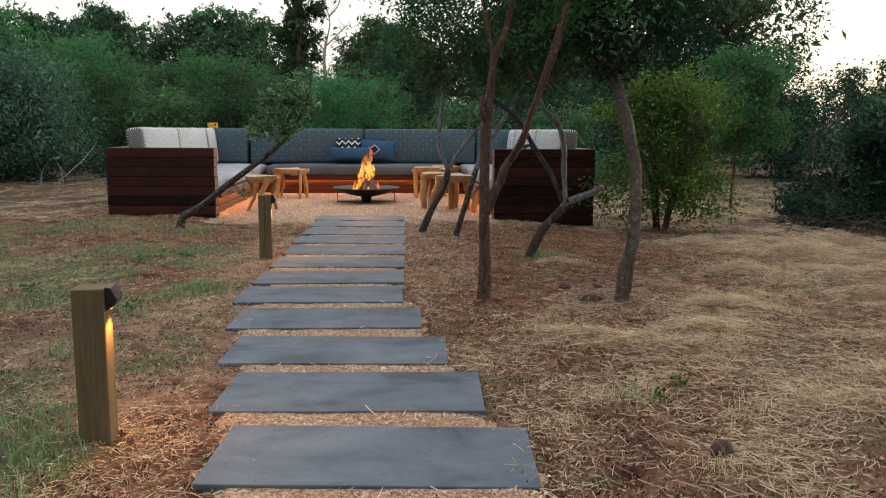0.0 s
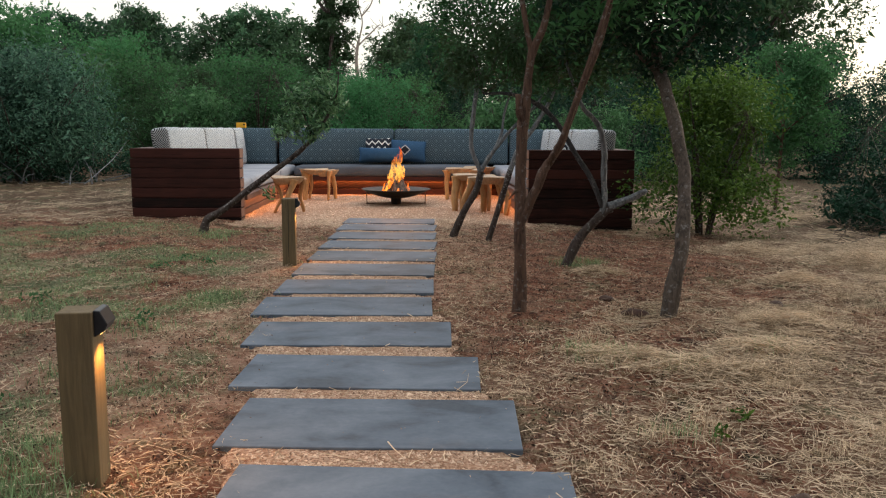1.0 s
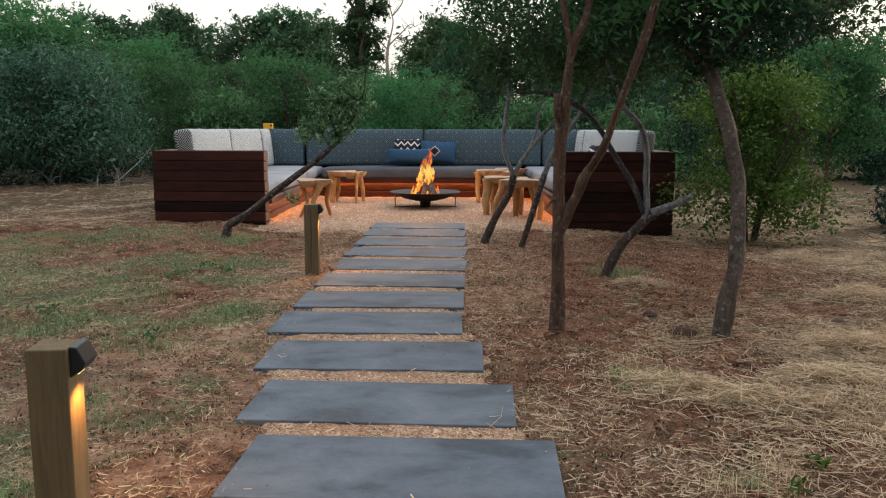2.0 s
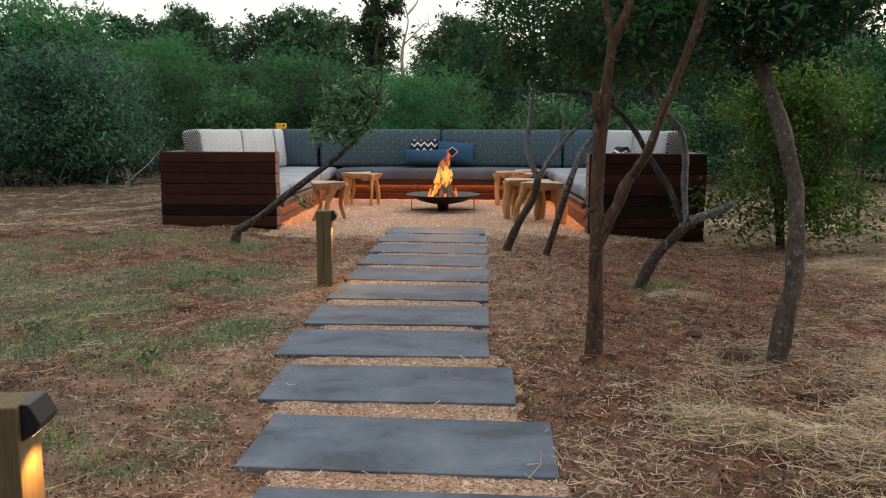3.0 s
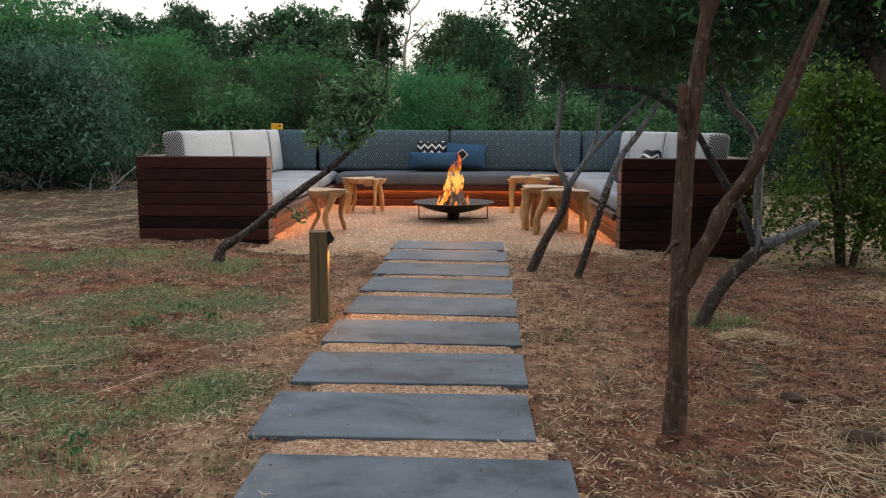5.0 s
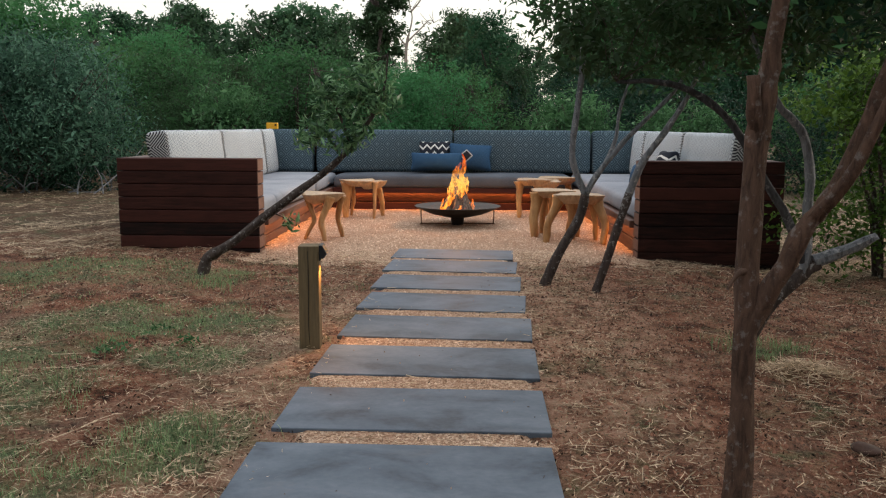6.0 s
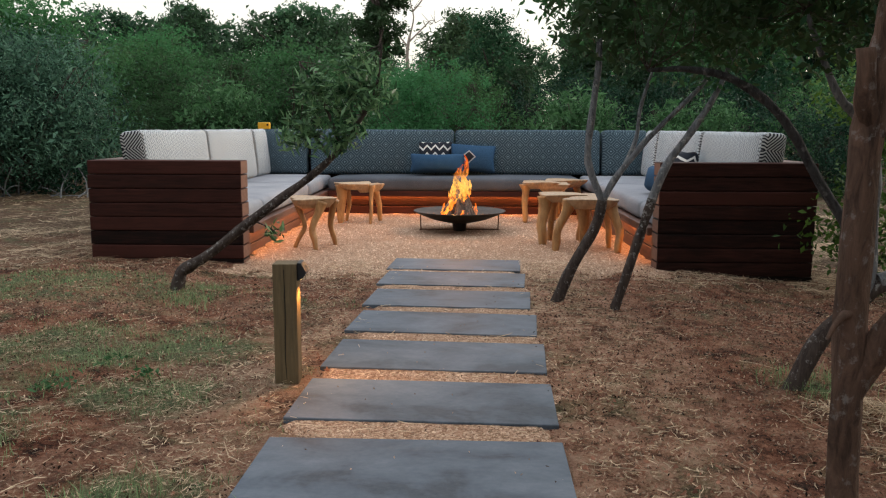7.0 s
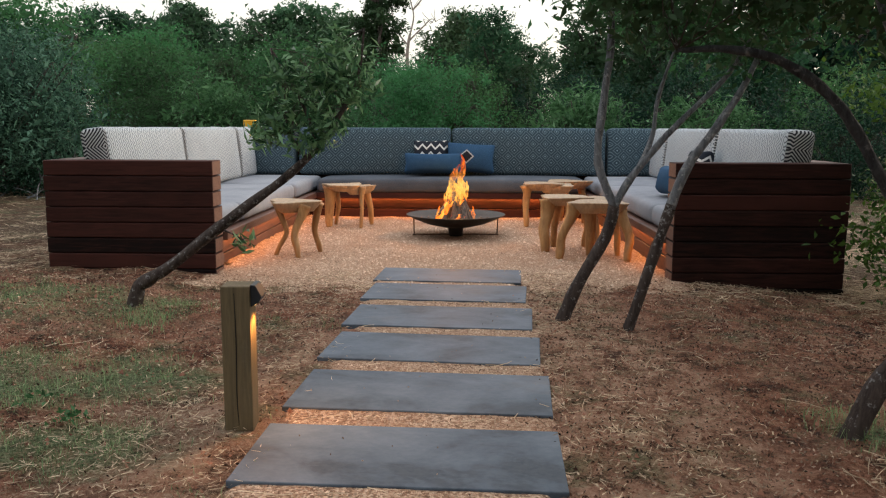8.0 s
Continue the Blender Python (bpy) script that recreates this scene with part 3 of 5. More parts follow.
def cushion(name, size, material, label, category, at, tilt=(0, 0, 0), group="", puff=.03, edge=.045, pinch=False):
    """A soft, filled cushion: a rounded block with swollen faces and slight dents."""
    sx, sy, sz = size
    bm = box(-sx / 2, sx / 2, -sy / 2, sy / 2, 0, sz, min(edge, sx * .4, sy * .4, sz * .4), segments=3)
    for axis, width in ((0, sx), (1, sy), (2, sz)):
        cuts = max(2, min(10, int(width / .14)))
        for k in range(1, cuts):
            co, no = Vector((0, 0, sz / 2)), Vector((0, 0, 0))
            co[axis] += -width / 2 + width * k / cuts
            no[axis] = 1
            bmesh.ops.bisect_plane(bm, geom=bm.verts[:] + bm.edges[:] + bm.faces[:], plane_co=co, plane_no=no)
    seed = Vector((at[0] * 3, at[1] * 3, at[2]))
    thin = min(range(3), key=lambda i: size[i])
    for v in bm.verts:
        u = [v.co[0] / sx * 2, v.co[1] / sy * 2, (v.co[2] / sz - .5) * 2]
        swell = 1.0
        for i in range(3):
            if i != thin:
                swell *= max(0.0, 1 - u[i] ** 4)
        d = Vector((0, 0, 0))
        d[thin] = (1 if u[thin] > 0 else -1) * puff * swell
        if thin == 2 and d[2] < 0:
            d[2] = 0
        if pinch:
            # a knife-edged pillow: thin at the seams, its sides drawn in between the corners
            wide = [i for i in range(3) if i != thin]
            full = math.sqrt(max(0.0, (1 - u[wide[0]] ** 4) * (1 - u[wide[1]] ** 4)))
            v.co[thin] *= .16 + .84 * full
            for i, j in (wide, wide[::-1]):
                mid = size[i] / 2 if i == 2 else 0
                v.co[i] = mid + (v.co[i] - mid) * (1 - .09 * (1 - u[j] ** 2))
        v.co += d + .006 * noise.noise_vector(v.co * 6 + seed)
        if thin == 2:
            v.co.z = max(v.co.z, 0)
    me = mesh_of(bm, name, material, True)
    ob = new(name, me)
    ob.matrix_world = pose(*at, *tilt)
    return tagged(ob, label, category, group)


# seat cushions
SEAT = ("grey woven seat cushion on the plank bench", "seat cushion")
for x in (XL0 + .62, XR1 - .62):
    cushion("seat_cushion", (1.0, .54, .15), SEAT_CLOTH, *SEAT, (x, 9.54, .287), group="seat cushions", puff=.018)
    cushion("seat_cushion", (1.0, 1.96, .15), SEAT_CLOTH, *SEAT, (x, 10.83, .287), group="seat cushions", puff=.018)
    cushion("seat_cushion", (1.0, 1.52, .15), SEAT_CLOTH, *SEAT, (x, 12.6, .287), group="seat cushions", puff=.018)
cushion("seat_cushion", (2.98, .86, .15), SEAT_DARK, "long slate blue seat cushion on the plank bench", "seat cushion", (-.54, 13.11, .287), group="seat cushions", puff=.018)
# back cushions
BACKS = [(-2.71, .64), (-1.45, 1.80), (.36, 1.80), (1.56, .56)]
for cx, w in BACKS:
    cushion("back_cushion", (w, .19, .555), BACK_FABRIC, "slate blue back cushion woven with white diamonds", "back cushion", (cx, 13.37, .445), (-7, 0, 0), "back cushions", .025)
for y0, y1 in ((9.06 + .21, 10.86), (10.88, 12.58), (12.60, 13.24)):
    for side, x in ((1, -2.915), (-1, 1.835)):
        pad = cushion("back_cushion", (.19, y1 - y0 - .015, .555), SHEEN_FABRIC, "back cushion woven with black and white diamonds, its sheen coloured pale", "back cushion",
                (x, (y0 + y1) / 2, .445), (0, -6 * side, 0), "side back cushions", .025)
        # the boxing at both ends shows the weave bolder, without the painted sheen
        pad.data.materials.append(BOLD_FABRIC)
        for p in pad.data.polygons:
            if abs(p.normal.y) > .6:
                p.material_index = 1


def zigzag_cloth():
    m, n, l, b = shader("zigzag_cloth", .95, spec=.15)
    s = n.new("ShaderNodeSeparateXYZ")
    l.new(coords(n, l), s.inputs[0])
    z = maths(n, l, "ADD", s.outputs["Z"], maths(n, l, "MULTIPLY", maths(n, l, "PINGPONG", maths(n, l, "ADD", s.outputs["X"], 5.0), .05), 1.15))
    k = maths(n, l, "LESS_THAN", maths(n, l, "FRACT", maths(n, l, "MULTIPLY", z, 10.0)), .27)
    l.new(mix(n, l, k, (.02, .025, .035), (.62, .62, .6)), b.inputs["Base Color"])
    return m


def diamond_cloth():
    m, n, l, b = shader("diamond_cloth", .95, spec=.15)
    s = n.new("ShaderNodeSeparateXYZ")
    l.new(coords(n, l), s.inputs[0])
    r = maths(n, l, "ADD", maths(n, l, "ABSOLUTE", maths(n, l, "ADD", s.outputs["X"], .05)), maths(n, l, "ABSOLUTE", maths(n, l, "SUBTRACT", s.outputs["Z"], .16)))
    f = noise_tex(n, l, coords(n, l), 160, 4, .7)
    col = ramp(n, l, f, [(.35, (.016, .048, .108)), (.65, (.042, .104, .19))])
    col = mix(n, l, maths(n, l, "LESS_THAN", r, .085), col, (.42, .42, .42))
    col = mix(n, l, maths(n, l, "LESS_THAN", r, .065), col, (.02, .02, .026))
    l.new(col, b.inputs["Base Color"])
    return m


cushion("throw_pillow", (.42, .14, .38), zigzag_cloth(), "black pillow with white zigzags leaning on the backrest", "pillow", (-.78, 13.15, .49), (-16, 0, 0), "", .05, .03, True)
cushion("throw_pillow", (.56, .16, .35), diamond_cloth(), "square blue pillow with a black diamond leaning on the backrest", "pillow", (-.33, 13.08, .49), (-20, 3, 0), "", .05, .03, True)
cushion("lumbar_pillow", (.68, .16, .24), BLUE_CLOTH, "long blue lumbar pillow lying against the backrest", "pillow", (-.75, 12.99, .48), (-14, 0, 0), "", .045, .04, True)
cushion("lumbar_pillow", (.15, .5, .24), BLUE_CLOTH, "blue pillow standing on the side seat", "pillow", (1.27, 10.3, .465), (0, 14, 6), "", .045, .04, True)
cushion("throw_pillow", (.12, .42, .36), zigzag_cloth(), "dark patterned pillow leaning on the side backrest", "pillow", (1.55, 10.75, .47), (0, 16, 4), "", .05, .03, True)

yb = thing("yellow_box", "small yellow plastic box lying on top of the backrest", "box", (-2.94, 13.40, 1.0))
part("case", box(-.075, .075, -.03, .03, 0, .085, .008), YELLOW, yb)
bmk = bmesh.new()
bmesh.ops.create_cone(bmk, cap_ends=True, segments=14, radius1=.014, radius2=.014, depth=.01, matrix=pose(.05, -.032, .055, 90))
part("knob", bmk, BLACK_METAL, yb, "black round knob")


# ---- lamp posts beside the path ----
def lamp_post(at, turn, cracked):
    post = thing("path_light", "squat timber post with a black downward wedge lamp, lit", "path light", at, "lights along the path", turn=turn)
    bm = box(0, .095, 0, .100, -.1, .492, .004, segments=2)
    part("post", bm, POST, post)
    if cracked:
        part("drying_crack", tube([(.045, -.0005, .47), (.047, -.0005, .3), (.044, -.0005, .12), (.048, -.0005, .02)], [.0012, .002, .0018, .001], 5), BLACK_METAL, post, "dark crack down the timber")
    bm = bmesh.new()
    prof = [(.096, .495), (.112, .493), (.132, .455), (.122, .436), (.096, .420)]
    a = [bm.verts.new((x, .012, z)) for x, z in prof]
    c = [bm.verts.new((x, .097, z)) for x, z in prof]
    bm.faces.new(a)
    bm.faces.new(list(reversed(c)))
    for i in range(5):
        bm.faces.new((a[(i + 1) % 5], a[i], c[i], c[(i + 1) % 5]))
    bmesh.ops.bevel(bm, geom=bm.edges[:], offset=.002, segments=1, affect="EDGES")
    head = part("lamp_head", bm, LAMP_METAL, post, "black metal wedge lamp head")
    part("lens", tube([(.106, .035, .4245), (.106, .075, .4245)], [.002, .002], 6), LAMP, head, "glowing warm lens")
    la = new("post_lamp", bpy.data.lights.new("post_lamp", "SPOT"))
    la.data.energy, la.data.color, la.data.shadow_soft_size = 6.2, (1.0, .43, .10), .012
    la.data.spot_size, la.data.spot_blend = radians(150), .6
    la.matrix_world = pose(*at, 0, 0, turn) @ look((.130, .054, .408), (.24, .054, 0))


lamp_post((-1.196, 2.49, float(soil_height(-1.13, 2.5))), 5, False)
lamp_post((-1.19, 6.24, float(soil_height(-1.13, 6.3))), 3, True)

# ---- fire bowl ----
FX, FY, FZ = -.47, 11.2, float(gravel_height(-.47, 11.2))
bowl = thing("fire_bowl", "wide dark steel fire bowl on thin legs, burning", "fire bowl", (FX, FY, FZ))


def dish():
    bm = bmesh.new()
    prof = [(.04, .075), (.14, .085), (.27, .115), (.38, .158), (.455, .195), (.46, .20), (.452, .203), (.372, .168), (.26, .127), (.13, .098), (.04, .088)]
    rings = [[bm.verts.new((r * math.cos(2 * math.pi * k / 48), r * math.sin(2 * math.pi * k / 48), z)) for k in range(48)] for r, z in prof]
    for p, q in zip(rings, rings[1:]):
        for k in range(48):
            bm.faces.new((p[k], p[(k + 1) % 48], q[(k + 1) % 48], q[k]))
    bm.faces.new(list(reversed(rings[0])))
    bm.faces.new(rings[-1])
    return bm


part("dish", dish(), STEEL, bowl, smooth=True)
bmk = bmesh.new()
bmesh.ops.create_cone(bmk, cap_ends=True, segments=24, radius1=.06, radius2=.075, depth=.11, matrix=pose(0, 0, .035))
part("foot", bmk, BLACK_METAL, bowl)
for k in range(3):
    a = radians(2 + 90 * k)
    c, s = math.cos(a), math.sin(a)
    part("leg", tube([(.39 * c, .39 * s, .162), (.385 * c, .385 * s, .02), (.37 * c, .37 * s, .01), (.05 * c, .05 * s, .012)], [.0065] * 4, 6), RUST, bowl)


def charred_wood():
    m, n, l, b = shader("charred_wood", .9)
    g = noise_tex(n, l, coords(n, l, (20, 20, 5)), 2, 6, .7)
    l.new(ramp(n, l, g, [(.35, (.02, .017, .016)), (.65, (.24, .19, .16))]), b.inputs["Base Color"])
    em = ramp(n, l, noise_tex(n, l, coords(n, l, (9, 9, 6)), 2.2, 5, .7), [(.60, (0, 0, 0)), (.70, (1.0, .16, .02))])
    l.new(em, b.inputs["Emission Color"])
    b.inputs["Emission Strength"].default_value = 1.6
    bump(n, l, b, g, .8, .01)
    return m


CHAR = charred_wood()
for k in range(9):
    a = 2 * math.pi * k / 9 + .3
    r = random.uniform(.13, .19)
    log = new("firewood_log", mesh_of(tube([(FX + r * math.cos(a), FY + r * math.sin(a), FZ + .115), (FX + .6 * r * math.cos(a + .2), FY + .6 * r * math.sin(a + .2), FZ + .24),
                                            (FX + .03 * math.cos(a), FY + .03 * math.sin(a), FZ + random.uniform(.33, .41))],
                                           [.044, .040, .030], 8, .25, k), "firewood_log", CHAR))
    tagged(log, "charred glowing log leaning in the fire bowl", "log", "logs in the fire")
rng = np.random.default_rng(8)
embers = []
for k in range(120):
    a, r = rng.uniform(0, 6.28), .33 * math.sqrt(rng.uniform(0.02, 1))
    embers.append((FX + r * math.cos(a), FY + r * math.sin(a), FZ + .10 + .19 * max(0, r - .08) ** 1.2 + .012))
bm = bmesh.new()
for p in embers:
    bmesh.ops.create_icosphere(bm, subdivisions=1, radius=float(rng.uniform(.008, .022)), matrix=pose(*p, *rng.uniform(0, 90, 3)))
tagged(new("embers", mesh_of(bm, "embers", CHAR)), "glowing coals lying in the fire bowl", "embers", kind="stuff")


def flame_material():
    m = bpy.data.materials.new("flame")
    m.use_nodes = True
    n, l = m.node_tree.nodes, m.node_tree.links
    n.remove(n["Principled BSDF"])
    v = coords(n, l)
    s = n.new("ShaderNodeSeparateXYZ")
    l.new(v, s.inputs[0])
    h = n.new("ShaderNodeMapRange")
    h.inputs["From Min"].default_value, h.inputs["From Max"].default_value = .15, .62
    l.new(s.outputs["Z"], h.inputs["Value"])
    w = noise_tex(n, l, coords(n, l, (14, 14, 7)), 1.0, 5, .65, .8)
    f = maths(n, l, "ADD", h.outputs[0], maths(n, l, "MULTIPLY", maths(n, l, "SUBTRACT", w, .5), 1.3))
    e = n.new("ShaderNodeEmission")
    l.new(ramp(n, l, f, [(.0, (1.0, .20, .02)), (.3, (1.0, .45, .08)), (.5, (1.0, .50, .12)), (.7, (1.0, .24, .03)), (1.0, (.9, .08, .01))]), e.inputs["Color"])
    l.new(maths(n, l, "MULTIPLY_ADD", maths(n, l, "SUBTRACT", 1.0, h.outputs[0]), .9, .95), e.inputs["Strength"])
    t = n.new("ShaderNodeBsdfTransparent")
    ms = n.new("ShaderNodeMixShader")
    hole = ramp(n, l, maths(n, l, "ADD", noise_tex(n, l, coords(n, l, (16, 16, 6)), 1.3, 4, .6, .6), maths(n, l, "MULTIPLY", h.outputs[0], .12)), [(.45, (0, 0, 0)), (.57, (1, 1, 1))])
    l.new(maths(n, l, "MULTIPLY", hole, .9), ms.inputs[0])
    l.new(e.outputs[0], ms.inputs[1])
    l.new(t.outputs[0], ms.inputs[2])
    l.new(ms.outputs[0], n["Material Output"].inputs["Surface"])
    return m


fire = thing("fire", "orange and yellow flames rising from the logs", "fire", (FX, FY, FZ + .12))
FLAME = flame_material()
TONGUES = [(.03, -.02, .20, .30, .075), (.0, .03, .18, .36, .07), (.05, .0, .28, .36, .045), (.02, -.06, .15, .22, .06), (-.04, -.04, .14, .21, .05), (.08, .02, .16, .23, .05), (.05, .0, .50, .13, .028),
           (-.17, -.05, .02, .13, .032), (-.13, -.10, .04, .17, .035), (-.23, -.02, .0, .09, .03), (.13, -.07, .08, .17, .028), (.17, -.02, .03, .13, .025), (-.09, -.12, .09, .18, .03), (.02, .08, .15, .24, .06), (-.02, -.16, .0, .1, .018)]
for k, (x, y, z, h, r) in enumerate(TONGUES):
    w = lambda q: .055 * math.sin(13 * q + k * 2.3) * (q / h)
    path = [(x * (1 - .4 * q / h) + w(q), y * (1 - .4 * q / h) + .6 * w(q + .2), q + z) for q in (0, .15 * h, .35 * h, .6 * h, .82 * h, h)]
    part("flame", tube(path, [r * .2, r * .5, r * .68, r * .5, r * .26, .003], 9, .9, k), FLAME, fire, smooth=True)
fl = new("fire_light", bpy.data.lights.new("fire_light", "POINT"))
fl.data.energy, fl.data.color, fl.data.shadow_soft_size = 34.0, (1.0, .42, .12), .10
fl.location = (FX, FY, FZ + .52)


# ---- stools ----
def stool(at, turn, height, top, legs, seed):
    """A stool with a natural-edged slab seat on bowed branch legs."""
    st = thing("wooden_stool", "rough pale timber stool with bowed branch legs on gravel", "stool", at, "stools round the fire", turn=turn)
    def slab(sx, sy, dx, z1, thick, s):
        bm = bmesh.new()
        rings = []
        for z, g in ((z1 - thick, .62), (z1 - thick * .55, .86), (z1 - .012, .98), (z1 - .004, 1.0), (z1, .97)):
            ring = []
            for k in range(26):
                a = 2 * math.pi * k / 26
                d = Vector((math.cos(a), math.sin(a), 0))
                r = g * (1 + .30 * noise.noise(d * 1.2 + Vector((s, 0, .5))) + .16 * noise.noise(d * 3.4 + Vector((0, s, z * 3))))
                q = max(abs(d.x), abs(d.y)) ** -.55
                ring.append(bm.verts.new((dx + sx * r * q * d.x, sy * r * q * d.y, z + .006 * math.sin(2 * a + s))))
            rings.append(ring)
        for p, q in zip(rings, rings[1:]):
            for k in range(26):
                bm.faces.new((p[k], p[(k + 1) % 26], q[(k + 1) % 26], q[k]))
        bm.faces.new(list(reversed(rings[0])))
        bm.faces.new(rings[-1])
        part("seat", bm, STOOL_TOP, st, "pale natural-edged slab seat")

    if top[0] > .235:
        slab(top[0] * .82, top[1] * .95, -top[0] * .2, height, .07, seed)
        slab(top[0] * .68, top[1] * .8, top[0] * .36, height - .014, .085, seed + 2)
    else:
        slab(top[0], top[1], 0, height, .085, seed)
    for k, (x0, y0, x1, y1, bow, r) in enumerate(legs):
        knee = 1.5 * bow + .012 * math.sin(seed + 2.1 * k)
        path = [(x0 * 1.04, y0 * 1.04, height - .022), (x0 + (x1 - x0) * .2 + knee * .3, y0 + (y1 - y0) * .2, height * .74), (x0 + (x1 - x0) * .5 + knee, y0 + (y1 - y0) * .5, height * .42), (x0 + (x1 - x0) * .8 + knee * .4, y0 + (y1 - y0) * .8, height * .18), (x1, y1, -.01)]
        part("leg", tube(path, [r * 1.9, r * 1.25, r * 1.02, r * .95, r * .72], 8, .25, seed + k, steps=3), STOOL, st, smooth=True)
    return st


def ground_at(x, y):
    return (x, y, float(gravel_height(x, y)))


stool(ground_at(-1.70, 10.02), 0, .425, (.20, .17), [(-.15, -.02, -.17, -.08, .05, .021), (.07, -.1, .03, -.17, -.03, .028), (.15, .05, .15, .12, -.03, .024)], 3)
stool(ground_at(-1.56, 11.9), 12, .43, (.25, .19), [(-.18, -.03, -.21, -.05, -.01, .042), (.12, -.12, .10, -.19, .0, .02), (.17, .04, .24, .14, .02, .03), (-.12, .1, -.13, .16, .01, .022)], 7)
stool(ground_at(.64, 9.93), -8, .44, (.22, .18), [(-.17, -.04, -.29, -.08, -.02, .036), (-.06, .08, -.06, .15, .0, .04), (.15, .02, .22, -.09, .03, .034), (.1, .1, .16, .17, .02, .026)], 11)
stool(ground_at(.50, 10.38), 5, .44, (.25, .19), [(-.2, -.04, -.24, -.1, -.01, .045), (.12, -.06, .17, -.12, .02, .03), (.1, .1, .14, .17, .02, .03), (-.1, .1, -.12, .17, 0, .03)], 17)
stool(ground_at(.45, 12.0), -5, .44, (.24, .18), [(-.2, -.06, -.2, -.07, .0, .033), (.05, -.02, -.03, .02, -.03, .03), (.17, .05, .2, .1, .02, .03)], 23)
stool(ground_at(.70, 12.33), 20, .45, (.22, .18), [(-.15, -.04, -.16, -.09, .0, .033), (.14, -.02, .17, -.06, .02, .03), (.0, .1, .0, .16, .0, .03)], 29)


# ---- trees and shrubs ----
def crown_points(rng, blobs, count):
    """Places for leaves: twiggy clumps about each blob's shell, uneven and with gaps."""
    vol = np.array([b[3] ** 2 for b in blobs])
    out = []
    for (x, y, z, r), k in zip(blobs, (count * vol / vol.sum()).astype(int)):
        nc = max(5, int(k / 28))
        cl = unit(rng.normal(size=(nc, 3))) * (r * rng.uniform(.35, 1.05, (nc, 1)) ** .7) * (1, 1, .85)
        sz = rng.uniform(.10, .24, (nc, 1)) * r + .02
        pick = rng.integers(0, nc, k)
        out.append(np.array((x, y, z)) + cl[pick] + rng.normal(size=(k, 3)) * sz[pick] * (1, 1, .75))
    return np.concatenate(out)


def tree(name, label, at, limbs, blobs, leaf, bark, size, count, seed, category="tree", droop=.2, twigs=True, group="", limb_bark=None):
    """limbs: (path, radii) from the base, the first one the trunk; blobs: the crown's masses; all from the base."""
    rng = np.random.default_rng(seed)
    t = thing(name, label, category, at, group)
    for i, (path, radii) in enumerate(limbs):
        part("trunk" if i == 0 else "limb", tube(path, radii, 10, .34, seed + i), (limb_bark or {}).get(i, bark), t, smooth=True)
    if twigs:
        bm = bmesh.new()
        tips = [Vector(l[0][-1]) for l in limbs]
        for x, y, z, r in blobs:
            mid = Vector((x, y, z))
            least = min((p - mid).length for p in tips)
            near = [p for p in tips if (p - mid).length < 1.4 * least + .05][:3]
            for k in range(3):
                root = near[k % len(near)]
                end = mid + Vector(rng.normal(size=3)) * r * .3
                tube([root, root.lerp(end, .5) + Vector(rng.normal(size=3)) * r * .12, end], [.003 + .004 * r, .002 + .002 * r, .0015], 3, 0, 0, bm, True, 2)
        tagged(part("branchwork", bm, bark, t), kind="stuff")
    pts = crown_points(rng, blobs, count)
    grow = np.ones((len(pts), 1))
    if size[0] >= .1 or count > 20000:
        # full inner masses of larger leaves
        core = np.array(blobs)[rng.integers(0, len(blobs), count // 9)]
        pts = np.concatenate([pts, core[:, :3] + rng.normal(size=(len(core), 3)) * core[:, 3:] * .40])
        grow = np.concatenate([grow, np.full((len(core), 1), 2.3)])
    pts[:, 2] = np.maximum(pts[:, 2], .03)
    ob = new("crown", leaves("crown", pts, size[0] * grow, size[1] * grow, leaf, rng, droop))
    ob.parent = t
    return t


def on(x, y):
    return (x, y, float(soil_height(x, y)) - .02)


# crown masses at z 2.6 and higher are unseen, added to shade the ground
tree("forked_tree", "slim reddish tree forking low, bark smooth, leaves overhead", on(.34, 4.67),
     [([(0, 0, -.05), (.0, 0, .25), (-.006, 0, .55), (-.01, 0, .80), (.0, 0, 1.06), (.014, .0, 1.19), (.022, .0, 1.28), (.042, .0, 1.435), (.095, .0, 1.55), (.16, .05, 1.85), (.2, .1, 2.2)], [.042, .032, .031, .028, .031, .026, .024, .023, .019, .016, .012]),
      ([(0, 0, .53), (.05, -.03, .67), (.10, -.06, .80), (.13, -.07, .86), (.18, -.07, .933), (.24, -.07, 1.085), (.283, -.07, 1.22), (.332, -.07, 1.35), (.40, -.08, 1.55), (.5, -.1, 2.1)], [.026, .025, .024, .022, .020, .018, .017, .016, .014, .010]),
      ([(.125, -.07, .85), (.17, -.14, .95), (.215, -.19, 1.1), (.29, -.22, 1.35), (.4, -.2, 1.7)], [.017, .016, .014, .012, .008]),
      ([(.04, 0, 1.42), (.01, .0, 1.54), (-.03, .02, 1.8), (-.05, .05, 2.1)], [.018, .015, .012, .008]),
      ([(.012, 0, 1.05), (-.022, -.02, 1.12), (-.034, -.03, 1.21)], [.022, .020, .015]),
      ([(.005, 0, .70), (-.04, -.03, .70), (-.075, -.05, .66)], [.012, .008, .003])],
     [(.1, .1, 2.15, .5), (.6, .1, 2.05, .55), (.35, .4, 1.8, .4), (.3, -.1, 2.5, .6), (.0, .2, 3.1, .8), (.8, -.2, 3.0, .8), (1.2, .8, 2.8, .8), (.4, 1.4, 2.9, .9), (.1, -.8, 3.1, .8)], LEAF, BARK_RED, (.062, .022), 16000, 31)
